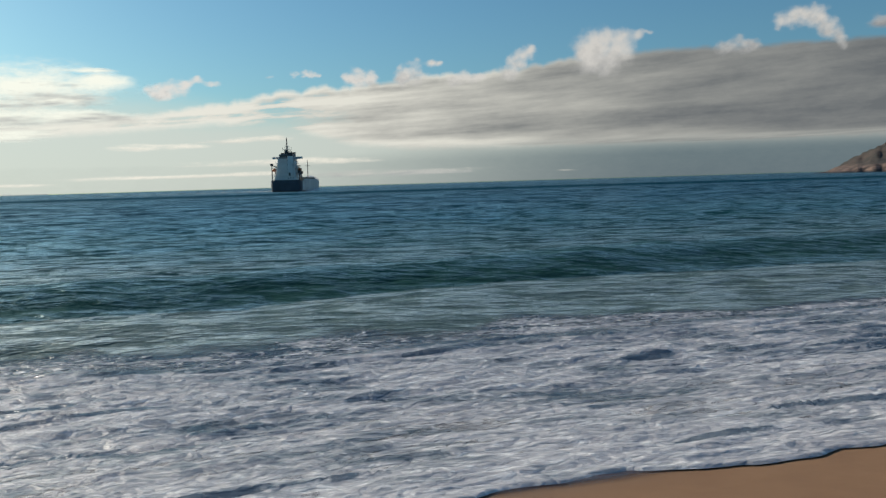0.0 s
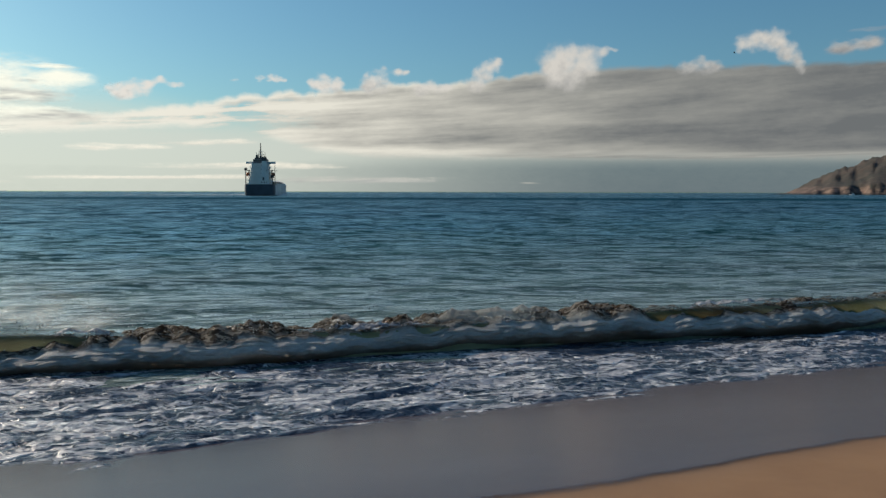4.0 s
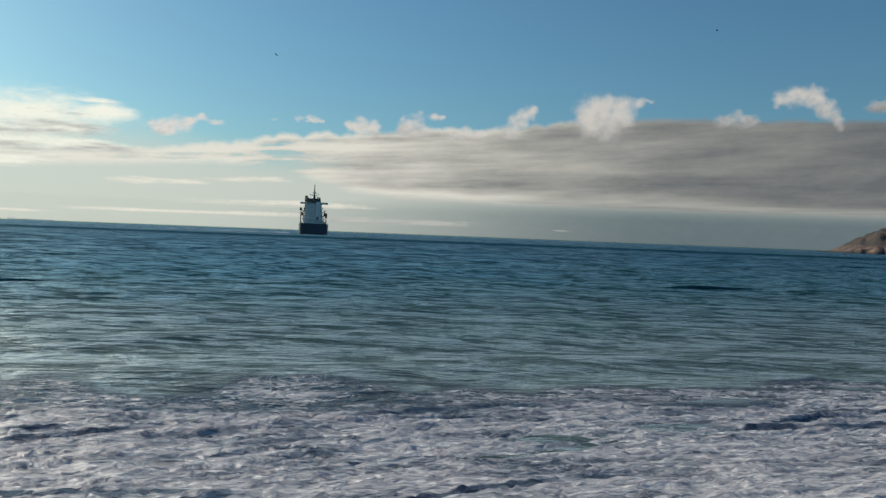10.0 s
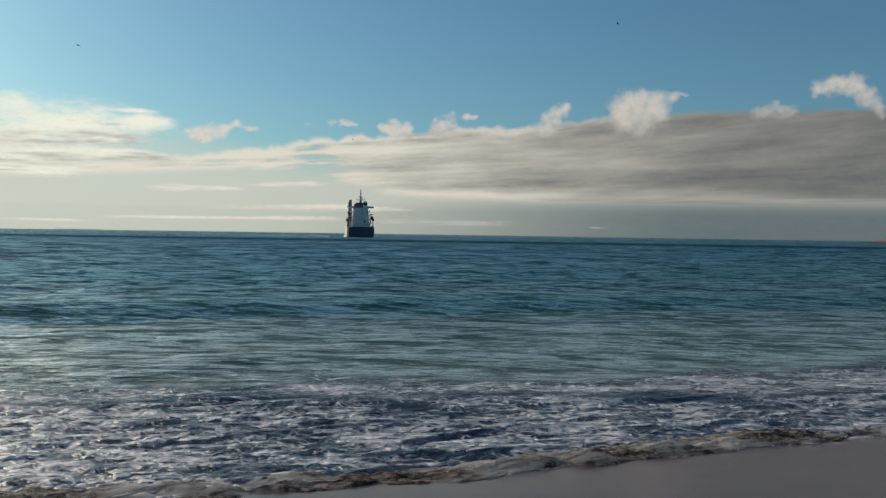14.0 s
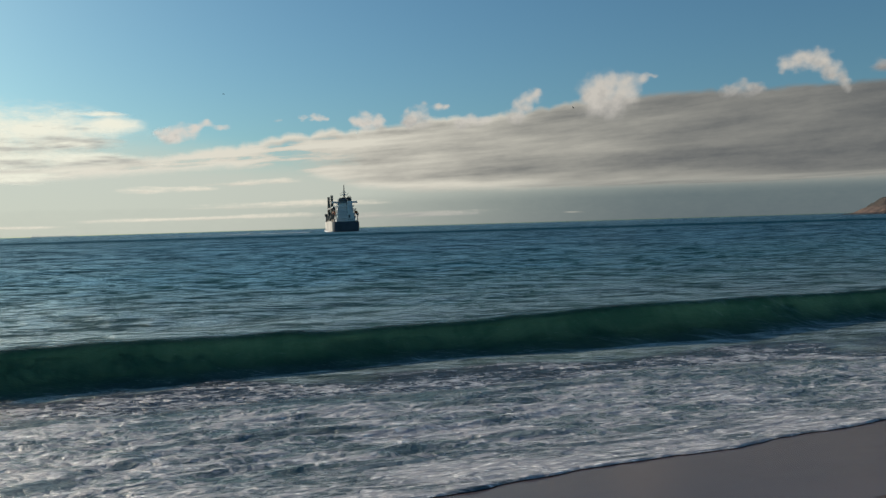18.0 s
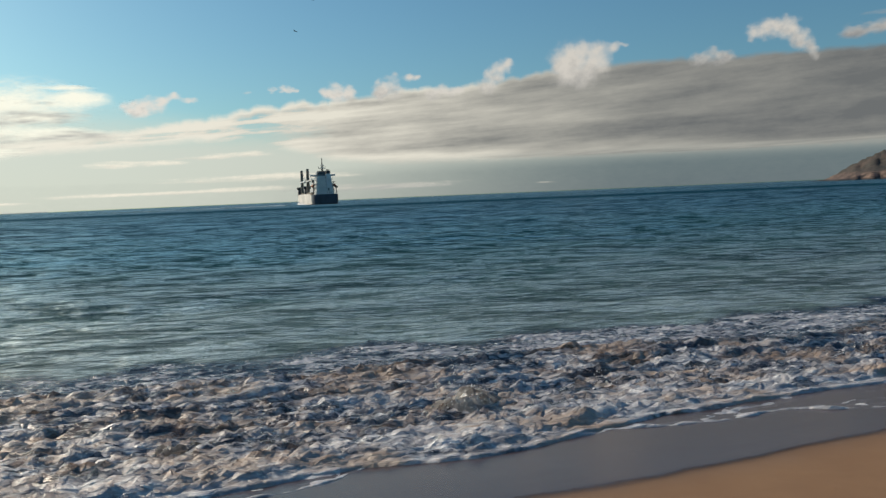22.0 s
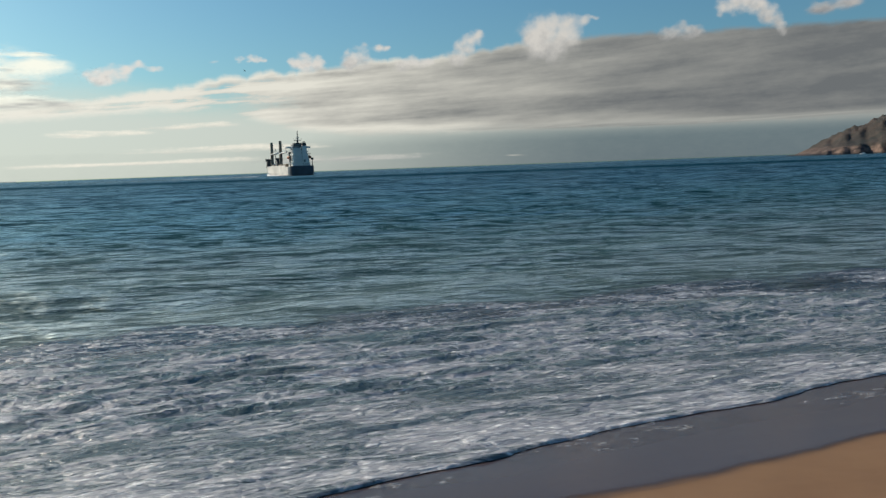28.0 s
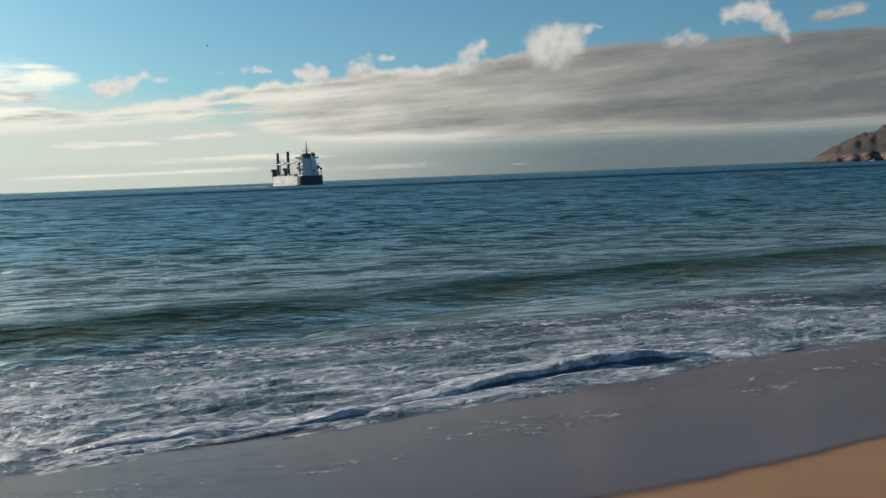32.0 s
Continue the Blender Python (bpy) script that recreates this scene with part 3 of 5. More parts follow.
def build_tongue(name, seed, mat, depth=11.0, relief=0.035, rim=0.035, label="", span=(-14, 26), wave=0.4, lumps=0.2, fade=0.0):
    """A sheet of swash with a lobed front; its front lies at y = 0, and a raised rim of froth runs along it."""
    def sheet(part_name, s):
        u = np.arange(span[0], span[1], 0.08)
        U, S = np.meshgrid(u, s)
        V = S + lobes(U, seed, wave)
        Z, face = foam_relief(U, V, seed, relief, lumps)
        Z = Z * smooth(0, 0.5, S)
        Z = Z + rim * np.sqrt(np.clip(S / 0.05, 0, 1)) * np.exp(-S / 0.3) * (0.6 + 0.8 * np.abs(fbm(U * 1.5, U * 0, 3, seed + 6)))
        edge = (1 + 0.3 * smooth(1.8, 0.1, S)) * smooth(depth, depth - 2.5, S) * smooth(span[0], span[0] + 3, U) * smooth(span[1], span[1] - 3, U)
        if fade:
            edge = edge * smooth(0, fade, S)
        return grid_object(part_name, U, V, np.maximum(Z, 0.004 * smooth(0, 0.2, S)), mat, attrs={"edge": edge, "face": face * smooth(0.3, 1.0, S)})

    if rim < 0.02:
        return tagged(sheet(name, np.concatenate([np.arange(0, 0.4, 0.025), np.arange(0.4, depth, 0.08)])), label, "sea foam")
    ob = tagged(sheet(name, np.arange(0.4, depth, 0.08)), label, "sea foam")
    tagged(sheet("froth_rim", np.append(np.arange(0, 0.39, 0.025), 0.4)), "raised rim of fresh white froth").parent = ob
    return ob


def build_carpet(name, seed, mat, depth=4.6, relief=0.03, label="", ragged=0.9, lumps=0.2):
    """Foam afloat on the level water behind the water's edge, with a torn fringe on its seaward side; its near side lies at y = 0."""
    u = np.arange(-14, 34, 0.09)
    U, V = np.meshgrid(u, np.arange(-1.4, depth + 1.8, 0.07))
    far = depth - 0.14 * np.clip(U + 1, -5, 16) + ragged * fbm(U * 0.16, V * 0.35, 4, seed)
    Z, face = foam_relief(U, V, seed, relief, lumps)
    Z = Z * smooth(0.0, -0.8, V - far)
    ends = smooth(-14, -11, U) * smooth(34, 30, U)
    ob = grid_object(name, U, V, Z - 0.05 * smooth(-0.2, 0.5, V - far), mat, keep=V < far + 0.4, attrs={"edge": smooth(0.3, -1.1, V - far) * ends, "face": face})
    U, V = np.meshgrid(u, np.arange(depth - 4.0, depth + 4.0, 0.09))
    far = depth - 0.14 * np.clip(U + 1, -5, 16) + ragged * fbm(U * 0.16, V * 0.35, 4, seed)
    ends = smooth(-14, -11, U) * smooth(34, 30, U)
    out = 1.3 + 1.1 * fbm(U * 0.3, V * 0.2, 3, seed + 21)
    edge = smooth(-0.9, -0.2, V - far) * smooth(out + 0.8, out - 0.9, V - far) * ends
    fringe = grid_object("foam_fringe", U, V, 0.4 * foam_relief(U, V, seed, relief, lumps)[0] - 0.03, THIN_LACE, keep=edge > 0.02, attrs={"edge": edge, "face": U * 0})
    fringe.parent = ob
    tagged(fringe, "thin torn lace of foam")
    return tagged(ob, label, "sea foam")


def build_breaker(name, seed, height, label, mat, reach=1.0, gentle=False, patchy=False, lens=None):
    """A steep wave before it falls: long smooth back, hollow face; its foot lies at y = 0."""
    prof = [(-0.42, -0.85), (-0.15, -0.06), (0.05, 0.05), (0.22, 0.14), (0.44, 0.32), (0.60, 0.55), (0.68, 0.78), (0.70, 0.93), (0.80, 1.0), (1.1, 0.99), (1.6, 0.90), (2.3, 0.70), (3.3, 0.42), (4.6, 0.16), (6.0, -0.05), (8.0, -0.3)]
    if gentle:
        prof = [(y, 1.12 * math.exp(-((y - 2.5) / (2.3 if y < 2.5 else 3.4)) ** 2) - 0.12 - 0.6 * max(0, abs(y - 3.2) - 4.6)) for y in np.linspace(-4, 12, 40)]
    pv, pz = np.array(prof).T
    pv = pv * reach
    k = np.concatenate([[0], np.cumsum(np.hypot(np.diff(pv), np.diff(pz)))])
    s = np.linspace(0, k[-1], 90)
    sv, sz = np.interp(s, k, pv), np.interp(s, k, pz)
    for _ in range(3):
        sv[1:-1], sz[1:-1] = (sv[:-2] + 2 * sv[1:-1] + sv[2:]) / 4, (sz[:-2] + 2 * sz[1:-1] + sz[2:]) / 4
    u = np.concatenate([np.arange(-18, 34, 0.14), np.arange(34, 90, 0.6)])
    U, SV = np.meshgrid(u, sv)
    SZ = np.meshgrid(u, sz)[1]
    H = height * (1 + (0.5 if gentle else 0.16) * fbm(U * 0.1, U * 0, 3, seed))
    if patchy:
        H = height * np.clip(0.62 + 1.3 * fbm(U * 0.13, U * 0 + 1, 4, seed + 2, 0.55), -0.1, 1.25) * (1 + 0.2 * fbm(U * 2.0, SV * 3, 3, seed + 12))
    if lens:
        H = height * np.exp(-((U - lens[0]) / lens[1]) ** 4) * (1 + 0.25 * fbm(U * 0.9, U * 0, 3, seed)) - 0.02
    V = SV + 0.5 * fbm(U * 0.07, U * 0 + 5, 3, seed + 3)
    Z = SZ * H + 0.018 * fbm(U * 1.2, SV * 2.2 + SZ * 2, 4, seed + 7) + 0.03 * fbm(U * 0.5, SV * 0.8, 2, seed + 8)
    if patchy:
        V = V + 0.7 * fbm(U * 0.13, U * 0 + 9, 3, seed + 23)
    if lens:
        V = V - 0.27 * (U - lens[0]) * smooth(8, 4, np.abs(U - lens[0]))
    # face marks a small wave's front, where its shade is painted
    attrs = {"edge": smooth(0.25, 0.55, H / height) * smooth(3.4 * reach, 1.6 * reach, SV), "face": 1.3 * smooth(0.74 * reach, 0.55 * reach, SV) * smooth(-0.3 * reach, 0.05 * reach, SV)} if mat == FOAM else {"back": smooth(0.74 * reach, 0.9 * reach, SV) if not gentle else smooth(2.2, 3.4, SV)}
    ob = grid_object(name, U, V, Z, mat, attrs=attrs)
    return tagged(ob, label, "wave")


def build_roller(name, seed, height, width, label, mat=None, span=(-14, 30), blobs=9000, gaps=None, foot=0.24):
    """Tumbling white water: a heap of billows with torn tips; its front lies at y = 0."""
    u = np.arange(span[0], span[1], 0.055)
    s = np.concatenate([np.linspace(0, 0.2, 26), np.linspace(0.215, 1, 48)])
    U, S = np.meshgrid(u, s)
    H = height * (0.80 + 0.42 * fbm(U * 0.18, U * 0, 3, seed) + 0.25 * np.abs(fbm(U * 0.9, U * 0, 2, seed + 1)))
    arch = np.sin(np.pi * np.clip(S, 0, 1) ** 0.75) ** 0.55
    V = width * S + 0.45 * fbm(U * 0.2, U * 0 + 2, 3, seed + 2) - 0.1
    gap = np.zeros_like(U) if gaps is None else sum(smooth(w, w * 0.45, np.abs(U - c + 0.3 * (S - 0.4))) for c, w in gaps)
    H = H * (1 - 0.55 * np.clip(gap, 0, 1))
    tips = arch * smooth(foot, foot + 0.18, S) * (0.34 * billow(U * 1.1, S * 2.6, 4, seed + 3, 0.5) + smooth(0.30, 0.5, S) * (0.14 * np.abs(perlin(U * 6, S * 11, seed + 9)) + 0.07 * np.abs(perlin(U * 15, S * 24, seed + 10))))
    Z = H * arch * 0.78 + height * tips - 0.10
    V = V - (0.05 + 0.24 * smooth(foot - 0.1, foot + 0.2, S)) * billow(U * 1.2, S * 2.6, 3, seed + 6, 0.5) * arch
    if foot:
        # the tumbling front is lumpy down to the water
        V = V - smooth(0.01, 0.07, S) * smooth(0.5, 0.3, S) * (0.12 * billow(U * 2.2, S * 7, 4, seed + 40, 0.55) + 0.02 * np.abs(perlin(U * 8, S * 26, seed + 44)))
        V = V + 0.62 * (1 - arch) * smooth(0.35, 0.15, S)
    top = 1 - np.abs(S - 0.42) / 0.42
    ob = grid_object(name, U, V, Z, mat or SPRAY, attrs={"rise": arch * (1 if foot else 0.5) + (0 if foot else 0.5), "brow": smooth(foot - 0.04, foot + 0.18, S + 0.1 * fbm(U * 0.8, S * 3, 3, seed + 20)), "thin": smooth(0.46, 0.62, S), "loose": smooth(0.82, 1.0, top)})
    tagged(ob, label, "wave")
    # loose froth along the crest
    rng = np.random.RandomState(seed)
    rows, cols = rng.randint(32, 46, blobs), rng.randint(0, U.shape[1], blobs)
    kept = rng.rand(blobs) < (0.04 + 0.96 * smooth(0.0, 0.4, fbm(U[0] * 0.9, U[0] * 0, 4, seed + 30, 0.6)))[cols]
    rows, cols, blobs = rows[kept], cols[kept], int(kept.sum())
    tri = np.array([(0, 0, 1), (0.94, 0, -0.33), (-0.47, 0.82, -0.33), (-0.47, -0.82, -0.33)])
    size = height * rng.uniform(0.004, 0.020, blobs) * rng.choice([1, 1, 0.6], blobs)
    mid = np.stack([U[rows, cols], V[rows, cols], Z[rows, cols] + size * 0.5 + height * (0.06 + 0.42 * smooth(0.0, 0.5, fbm(U[0] * 0.9, U[0] * 0, 4, seed + 30, 0.6)))[cols] * rng.rand(blobs) ** 3], -1)
    ang = rng.rand(blobs) * 6.28
    c, n = np.cos(ang)[:, None], np.sin(ang)[:, None]
    shape = np.stack([tri[None, :, 0] * c - tri[None, :, 1] * n, tri[None, :, 0] * n + tri[None, :, 1] * c, np.repeat(tri[None, :, 2], blobs, 0) * 1.3], -1)
    verts = (mid[:, None] + shape * size[:, None, None] * rng.uniform(0.6, 1.4, (blobs, 4, 1))).reshape(-1, 3)
    base = np.arange(blobs)[:, None, None] * 4
    faces = (base + np.array([(0, 1, 2), (0, 2, 3), (0, 3, 1), (1, 3, 2)])[None]).reshape(-1, 3)
    me = bpy.data.meshes.new("froth")
    me.from_pydata(verts.tolist(), [], faces.tolist())
    me.attributes.new("rise", "FLOAT", "POINT").data.foreach_set("value", np.ones(blobs * 4, np.float32))
    me.materials.append(mat or SPRAY)
    froth = tagged(new("froth", me), kind="stuff")
    froth.parent = ob
    return ob


def build_lip(wave, seed, height):
    """Torn strips of foam along a wave's crest."""
    u = np.arange(-16, 40, 0.06)
    s = np.linspace(0, 1, 16)
    U, S = np.meshgrid(u, s)
    on = smooth(-0.05, 0.45, fbm(U * 0.3, U * 0, 4, seed + 1000, 0.6) + 0.40 * smooth(6, -2, U))
    V = 0.8 + (S - 0.3) * 0.36 * (0.3 + on) + 0.5 * fbm(U * 0.07, U * 0 + 5, 3, seed + 3)
    Z = (0.04 * np.sin(np.pi * S) * (0.2 + 1.8 * billow(U * 3.5, S * 1.5, 5, seed + 4, 0.65)) * on) - 0.07 * (1 - on)
    Z = Z + 0.05 * np.abs(perlin(U * 5, S * 5, seed + 8)) * on + height * (1 + 0.16 * fbm(U * 0.1, U * 0, 3, seed))
    ob = grid_object("crest_foam", U, V, Z, LIP, keep=on > 0.05, attrs={"edge": on * np.sin(np.pi * S) ** 0.6, "face": U * 0})
    ob.parent = wave
    return tagged(ob, "white foam torn along the crest", kind="stuff")


def build_mist(name, seed, span, label, tall=1.0):
    """Thin curtains of fine spray, one behind another."""
    root = None
    for i in range(4):
        u = np.linspace(0, span, int(span * 20))
        s = np.linspace(0, 1, 24)
        U, S = np.meshgrid(u, s)
        puff = smooth(-0.5, 0.6, fbm(U * 0.4, U * 0 + i, 2, seed + i))
        V = 0.25 * i + 0.25 * fbm(U * 0.5, S * 1.5, 3, seed + 9 + i) + 0.35 * S
        Z = S * (0.35 + 0.7 * puff) * tall
        edge = (1 - S) ** 1.3 * smooth(0, 0.12, S) * (0.35 + 0.65 * puff) * smooth(0, 1.2, U) * smooth(span, span - 2.5, U)
        ob = grid_object(name if root is None else "curtain", U, V, Z, MIST, attrs={"edge": edge})
        tagged(ob, label if root is None else "", "spray" if root is None else "", kind="stuff")
        if root is None:
            root = ob
        else:
            ob.parent = root
    return root


def build_spray(name, seed, count, span, height, label):
    """A burst of thrown drops and shreds."""
    rng = random.Random(seed)
    bm = bmesh.new()
    for _ in range(count):
        x, h = rng.choice((0.2, 0.35, 0.7)) * span + rng.gauss(0, 0.22), rng.random() ** 2.4 * height
        r = rng.uniform(0.004, 0.013) * (1.2 - h / height * 0.7)
        m = Matrix.Translation((x + rng.gauss(0, 0.1), rng.gauss(0, 0.14), h)) @ Euler((rng.random() * 3, rng.random() * 3, 0)).to_matrix().to_4x4() @ Matrix.Diagonal((1, 0.7, 1.5, 1))
        bmesh.ops.create_icosphere(bm, subdivisions=1, radius=r, matrix=m)
    me = bpy.data.meshes.new(name)
    bm.to_mesh(me)
    bm.free()
    me.materials.append(SPRAY)
    return tagged(new(name, me), label, "spray", kind="stuff")


GREEN_FACE, DARK_FACE = breaker_material("breaker_water", 1.0), breaker_material("small_wave_water", 0.15)
build_beach()
sea = build_sea()
film = build_tongue("wet_film", 77, film_material(), depth=7.0, relief=0.0, rim=0.002, label="thin film of water shining on the wet sand", wave=0.3, fade=0.45)
film["category"] = "water film"


# ---------------------------------------------------------------- headland
def build_headland():
    az = np.linspace(23.5, 75, 340)
    dist = np.linspace(0, 1, 90)
    A, D = np.meshgrid(az, dist)
    near = 1180 + 34 * fbm(A * 0.5, A * 0, 5, 41, 0.6) - 5 * (A - 26)
    R = near + D * 700
    crest = np.interp(az, [23.5, 24.6, 25.5, 26.5, 27.5, 28.5, 29.2, 30.3, 31.0, 32, 34, 38, 44, 55, 75], [1, 4, 15, 29, 42, 52, 59, 62, 64, 70, 84, 100, 112, 126, 134])
    prof = smooth(0, 0.45, D) * 0.74 + 0.26 * smooth(0.0, 0.06, D)
    Z = crest[None, :] * prof * (1 - 0.5 * smooth(0.55, 1.0, D))
    Z = Z + prof * (5 * fbm(A * 0.9, D * 5, 5, 43) - 7 * billow(A * 1.6, D * 4, 4, 45, 0.55) + 3) * np.clip(crest[None, :] / 40, 0, 1) - 2
    Z[0] = -6
    a = np.radians(A)
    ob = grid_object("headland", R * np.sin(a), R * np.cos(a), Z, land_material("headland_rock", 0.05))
    tagged(ob, "brown scrubby headland with orange rock cliffs above the sea", "headland", kind="structure")
    # a higher hill farther back
    az = np.linspace(29.9, 80, 260)
    A, D = np.meshgrid(az, np.linspace(0, 1, 40))
    R = 2300 + D * 900
    crest = np.interp(az, [29.9, 30.5, 31.1, 32.0, 33.5, 37, 80], [0, 75, 142, 156, 168, 184, 196])
    Z = crest[None, :] * np.sin(np.pi * np.clip(D, 0, 1) * 0.9 + 0.05) + 9 * fbm(A * 0.8, D * 4, 4, 51) * np.clip(crest / 60, 0, 1) - 3
    a = np.radians(A)
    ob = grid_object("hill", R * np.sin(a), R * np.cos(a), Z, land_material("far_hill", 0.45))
    tagged(ob, "dim grey-brown hill behind the headland", "hill", kind="structure")


build_headland()


# ---------------------------------------------------------------- clouds, far off, drifting as they stand
CLOUD_R = 4600.0
LAYER = cloud_material("layer_cloud", (0.84, 0.80, 0.68), (0.43, 0.43, 0.41), 0.4, 0.6)
BANK = cloud_material("bank_cloud", (0.70, 0.675, 0.585), (0.155, 0.165, 0.168), 0.3, 0.2)
CUMULUS = cloud_material("cumulus_cloud", (0.64, 0.61, 0.555), (0.27, 0.28, 0.285), 0.04, 0.16)
STREAK = cloud_material("streak_cloud", (0.76, 0.72, 0.61), (0.46, 0.47, 0.44), 0.6, 0.3)
HAZE = cloud_material("low_haze", (0.54, 0.565, 0.505), (0.108, 0.148, 0.175), 0.1, 0.15)


def cloud(name, az, el, dens, shade, mat, label, most=None, nearer=0.0):
    A, E = np.radians(az), np.radians(el)
    r = CLOUD_R - nearer
    X, Y, Z = r * np.cos(E) * np.sin(A), r * np.cos(E) * np.cos(A), r * np.sin(E)
    ob = grid_object(name, X, Y, Z, mat, keep=dens > 0.02, attrs={"dens": dens, "shade": shade, "most": np.ones_like(dens) if most is None else most}, uv=(az, el))
    ob.matrix_basis = pose(0, 0, EYE)
    tagged(ob, label, "cloud", "clouds")
    return ob


def build_clouds():
    made = []
    # the long bank: flat grey base, streaks fanning out, uneven bright top
    az, el = np.meshgrid(np.concatenate([np.linspace(-80, -34, 60), np.arange(-33.5, 38, 0.1), np.linspace(38.5, 100, 80)]), np.linspace(0.8, 9.4, 150))
    top = np.interp(az, [-80, -29, -22.5, -17, -11.8, -7.2, -1.8, 2.9, 7.5, 11, 14.2, 21.8, 28, 100], [4.2, 4.3, 4.7, 5.35, 6.15, 6.7, 7.1, 7.35, 7.85, 8.15, 8.35, 8.2, 8.0, 7.8])
    top = top + 0.5 * (billow(az * 0.35, az * 0 + 0.4, 4, 61) - 0.35) * smooth(16, 2, az) * smooth(-26, -8, az) + 0.10 * fbm(az * 0.5, el * 0.6, 4, 66)
    low = np.interp(az, [-80, -29, -22, -15, -10.5, -6, -2, 4, 28, 100], [3.0, 3.25, 3.7, 4.2, 3.9, 2.7, 2.3, 2.15, 1.95, 1.8])
    fan = (el - 1.0) / np.maximum(az + 75, 30)
    streak = fbm(az * 0.075, fan * 75, 6, 67, 0.62)
    soft = fbm(az * 0.16, el * 0.9 - az * 0.06, 5, 69, 0.55)
    dens = smooth(-0.25, 0.7, top - el) * smooth(-0.5, 0.8 + 0.4 * smooth(-4, 8, az), el - low)
    open_sky = smooth(-2, -12, az) * smooth(0.25, 0.9, top - el)
    dens = dens * (1 - open_sky * 0.8 * smooth(0.25, -0.55, streak + 0.6 * soft + 0.25 * smooth(-14, -24, az)))
    shade = np.interp(az, [-80, -22, -10, -4, 1, 8, 16, 28, 100], [0.0, 0.05, 0.12, 0.24, 0.40, 0.64, 0.80, 0.94, 1.0])
    shade = shade - (0.26 * streak + 0.16 * soft) * np.interp(az, [-30, -2, 8, 20], [0.7, 1.0, 0.6, 0.3])
    shade = shade - 0.34 * smooth(0.8, 0.0, top - el - 0.2 * soft) * smooth(15, 4, az) - 0.30 * smooth(1.0, 0.1, el - low) * smooth(-6, 4, az)
    shade = shade + 0.10 * smooth(1.0, 2.2, el - low) * smooth(2.6, 1.2, el - low) * smooth(-4, 8, az)
    made.append(cloud("cloud_bank", az, el, dens, shade, BANK, "long grey bank of cloud with a bright ragged upper edge"))
    # haze under the bank
    az, el = np.meshgrid(np.linspace(-80, 100, 300), np.linspace(0.0, 9.4, 90))
    dens = smooth(6.8 + 2.6 * smooth(-8, -26, az), 1.6, el) * (0.95 + 0.05 * smooth(-8, 14, az)) + 0 * az
    made.append(cloud("haze", az, el, dens, 0.05 + 0.85 * smooth(-16, 17, az) - 0.25 * smooth(1.4, 2.4, el), HAZE, "dim blue-grey haze low over the horizon", 0.9 * np.ones_like(dens), -60))

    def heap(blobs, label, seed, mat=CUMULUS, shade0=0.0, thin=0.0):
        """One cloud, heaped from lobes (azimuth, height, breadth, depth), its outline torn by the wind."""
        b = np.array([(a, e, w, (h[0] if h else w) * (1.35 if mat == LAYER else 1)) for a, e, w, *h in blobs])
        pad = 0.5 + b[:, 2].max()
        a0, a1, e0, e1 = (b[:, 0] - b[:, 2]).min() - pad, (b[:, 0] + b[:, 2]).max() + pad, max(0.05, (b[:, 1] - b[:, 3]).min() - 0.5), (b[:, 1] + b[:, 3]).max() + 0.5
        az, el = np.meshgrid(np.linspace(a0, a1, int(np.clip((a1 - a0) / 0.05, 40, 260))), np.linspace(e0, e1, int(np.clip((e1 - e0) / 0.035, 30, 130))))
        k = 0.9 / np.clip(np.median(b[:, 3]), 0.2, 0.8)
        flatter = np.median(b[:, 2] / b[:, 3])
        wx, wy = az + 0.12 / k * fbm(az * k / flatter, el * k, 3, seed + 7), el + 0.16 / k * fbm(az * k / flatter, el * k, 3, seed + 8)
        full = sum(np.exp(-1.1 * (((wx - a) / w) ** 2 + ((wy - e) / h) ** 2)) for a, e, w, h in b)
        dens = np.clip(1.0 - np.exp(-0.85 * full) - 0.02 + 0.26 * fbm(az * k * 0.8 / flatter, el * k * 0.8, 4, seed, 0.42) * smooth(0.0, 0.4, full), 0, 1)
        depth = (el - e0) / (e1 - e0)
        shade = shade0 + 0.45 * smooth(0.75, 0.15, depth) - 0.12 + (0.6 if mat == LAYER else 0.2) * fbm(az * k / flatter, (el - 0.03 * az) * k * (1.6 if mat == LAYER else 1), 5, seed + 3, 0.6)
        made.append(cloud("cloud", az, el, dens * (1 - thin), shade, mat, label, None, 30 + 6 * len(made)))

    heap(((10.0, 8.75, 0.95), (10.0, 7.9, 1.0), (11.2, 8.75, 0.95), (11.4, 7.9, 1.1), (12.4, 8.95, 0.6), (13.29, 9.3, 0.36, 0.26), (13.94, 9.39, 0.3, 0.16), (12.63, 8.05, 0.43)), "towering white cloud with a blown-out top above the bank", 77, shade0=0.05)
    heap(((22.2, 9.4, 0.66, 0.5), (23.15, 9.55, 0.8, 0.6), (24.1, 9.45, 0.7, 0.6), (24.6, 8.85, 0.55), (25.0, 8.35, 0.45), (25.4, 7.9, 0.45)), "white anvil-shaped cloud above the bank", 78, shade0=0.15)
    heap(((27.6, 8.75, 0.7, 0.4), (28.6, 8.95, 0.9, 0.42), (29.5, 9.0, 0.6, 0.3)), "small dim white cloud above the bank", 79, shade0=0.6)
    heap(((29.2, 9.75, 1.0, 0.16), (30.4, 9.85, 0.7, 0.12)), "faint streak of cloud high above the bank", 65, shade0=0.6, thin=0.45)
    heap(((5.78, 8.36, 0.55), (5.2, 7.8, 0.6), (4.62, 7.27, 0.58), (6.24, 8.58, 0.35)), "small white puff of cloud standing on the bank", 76)
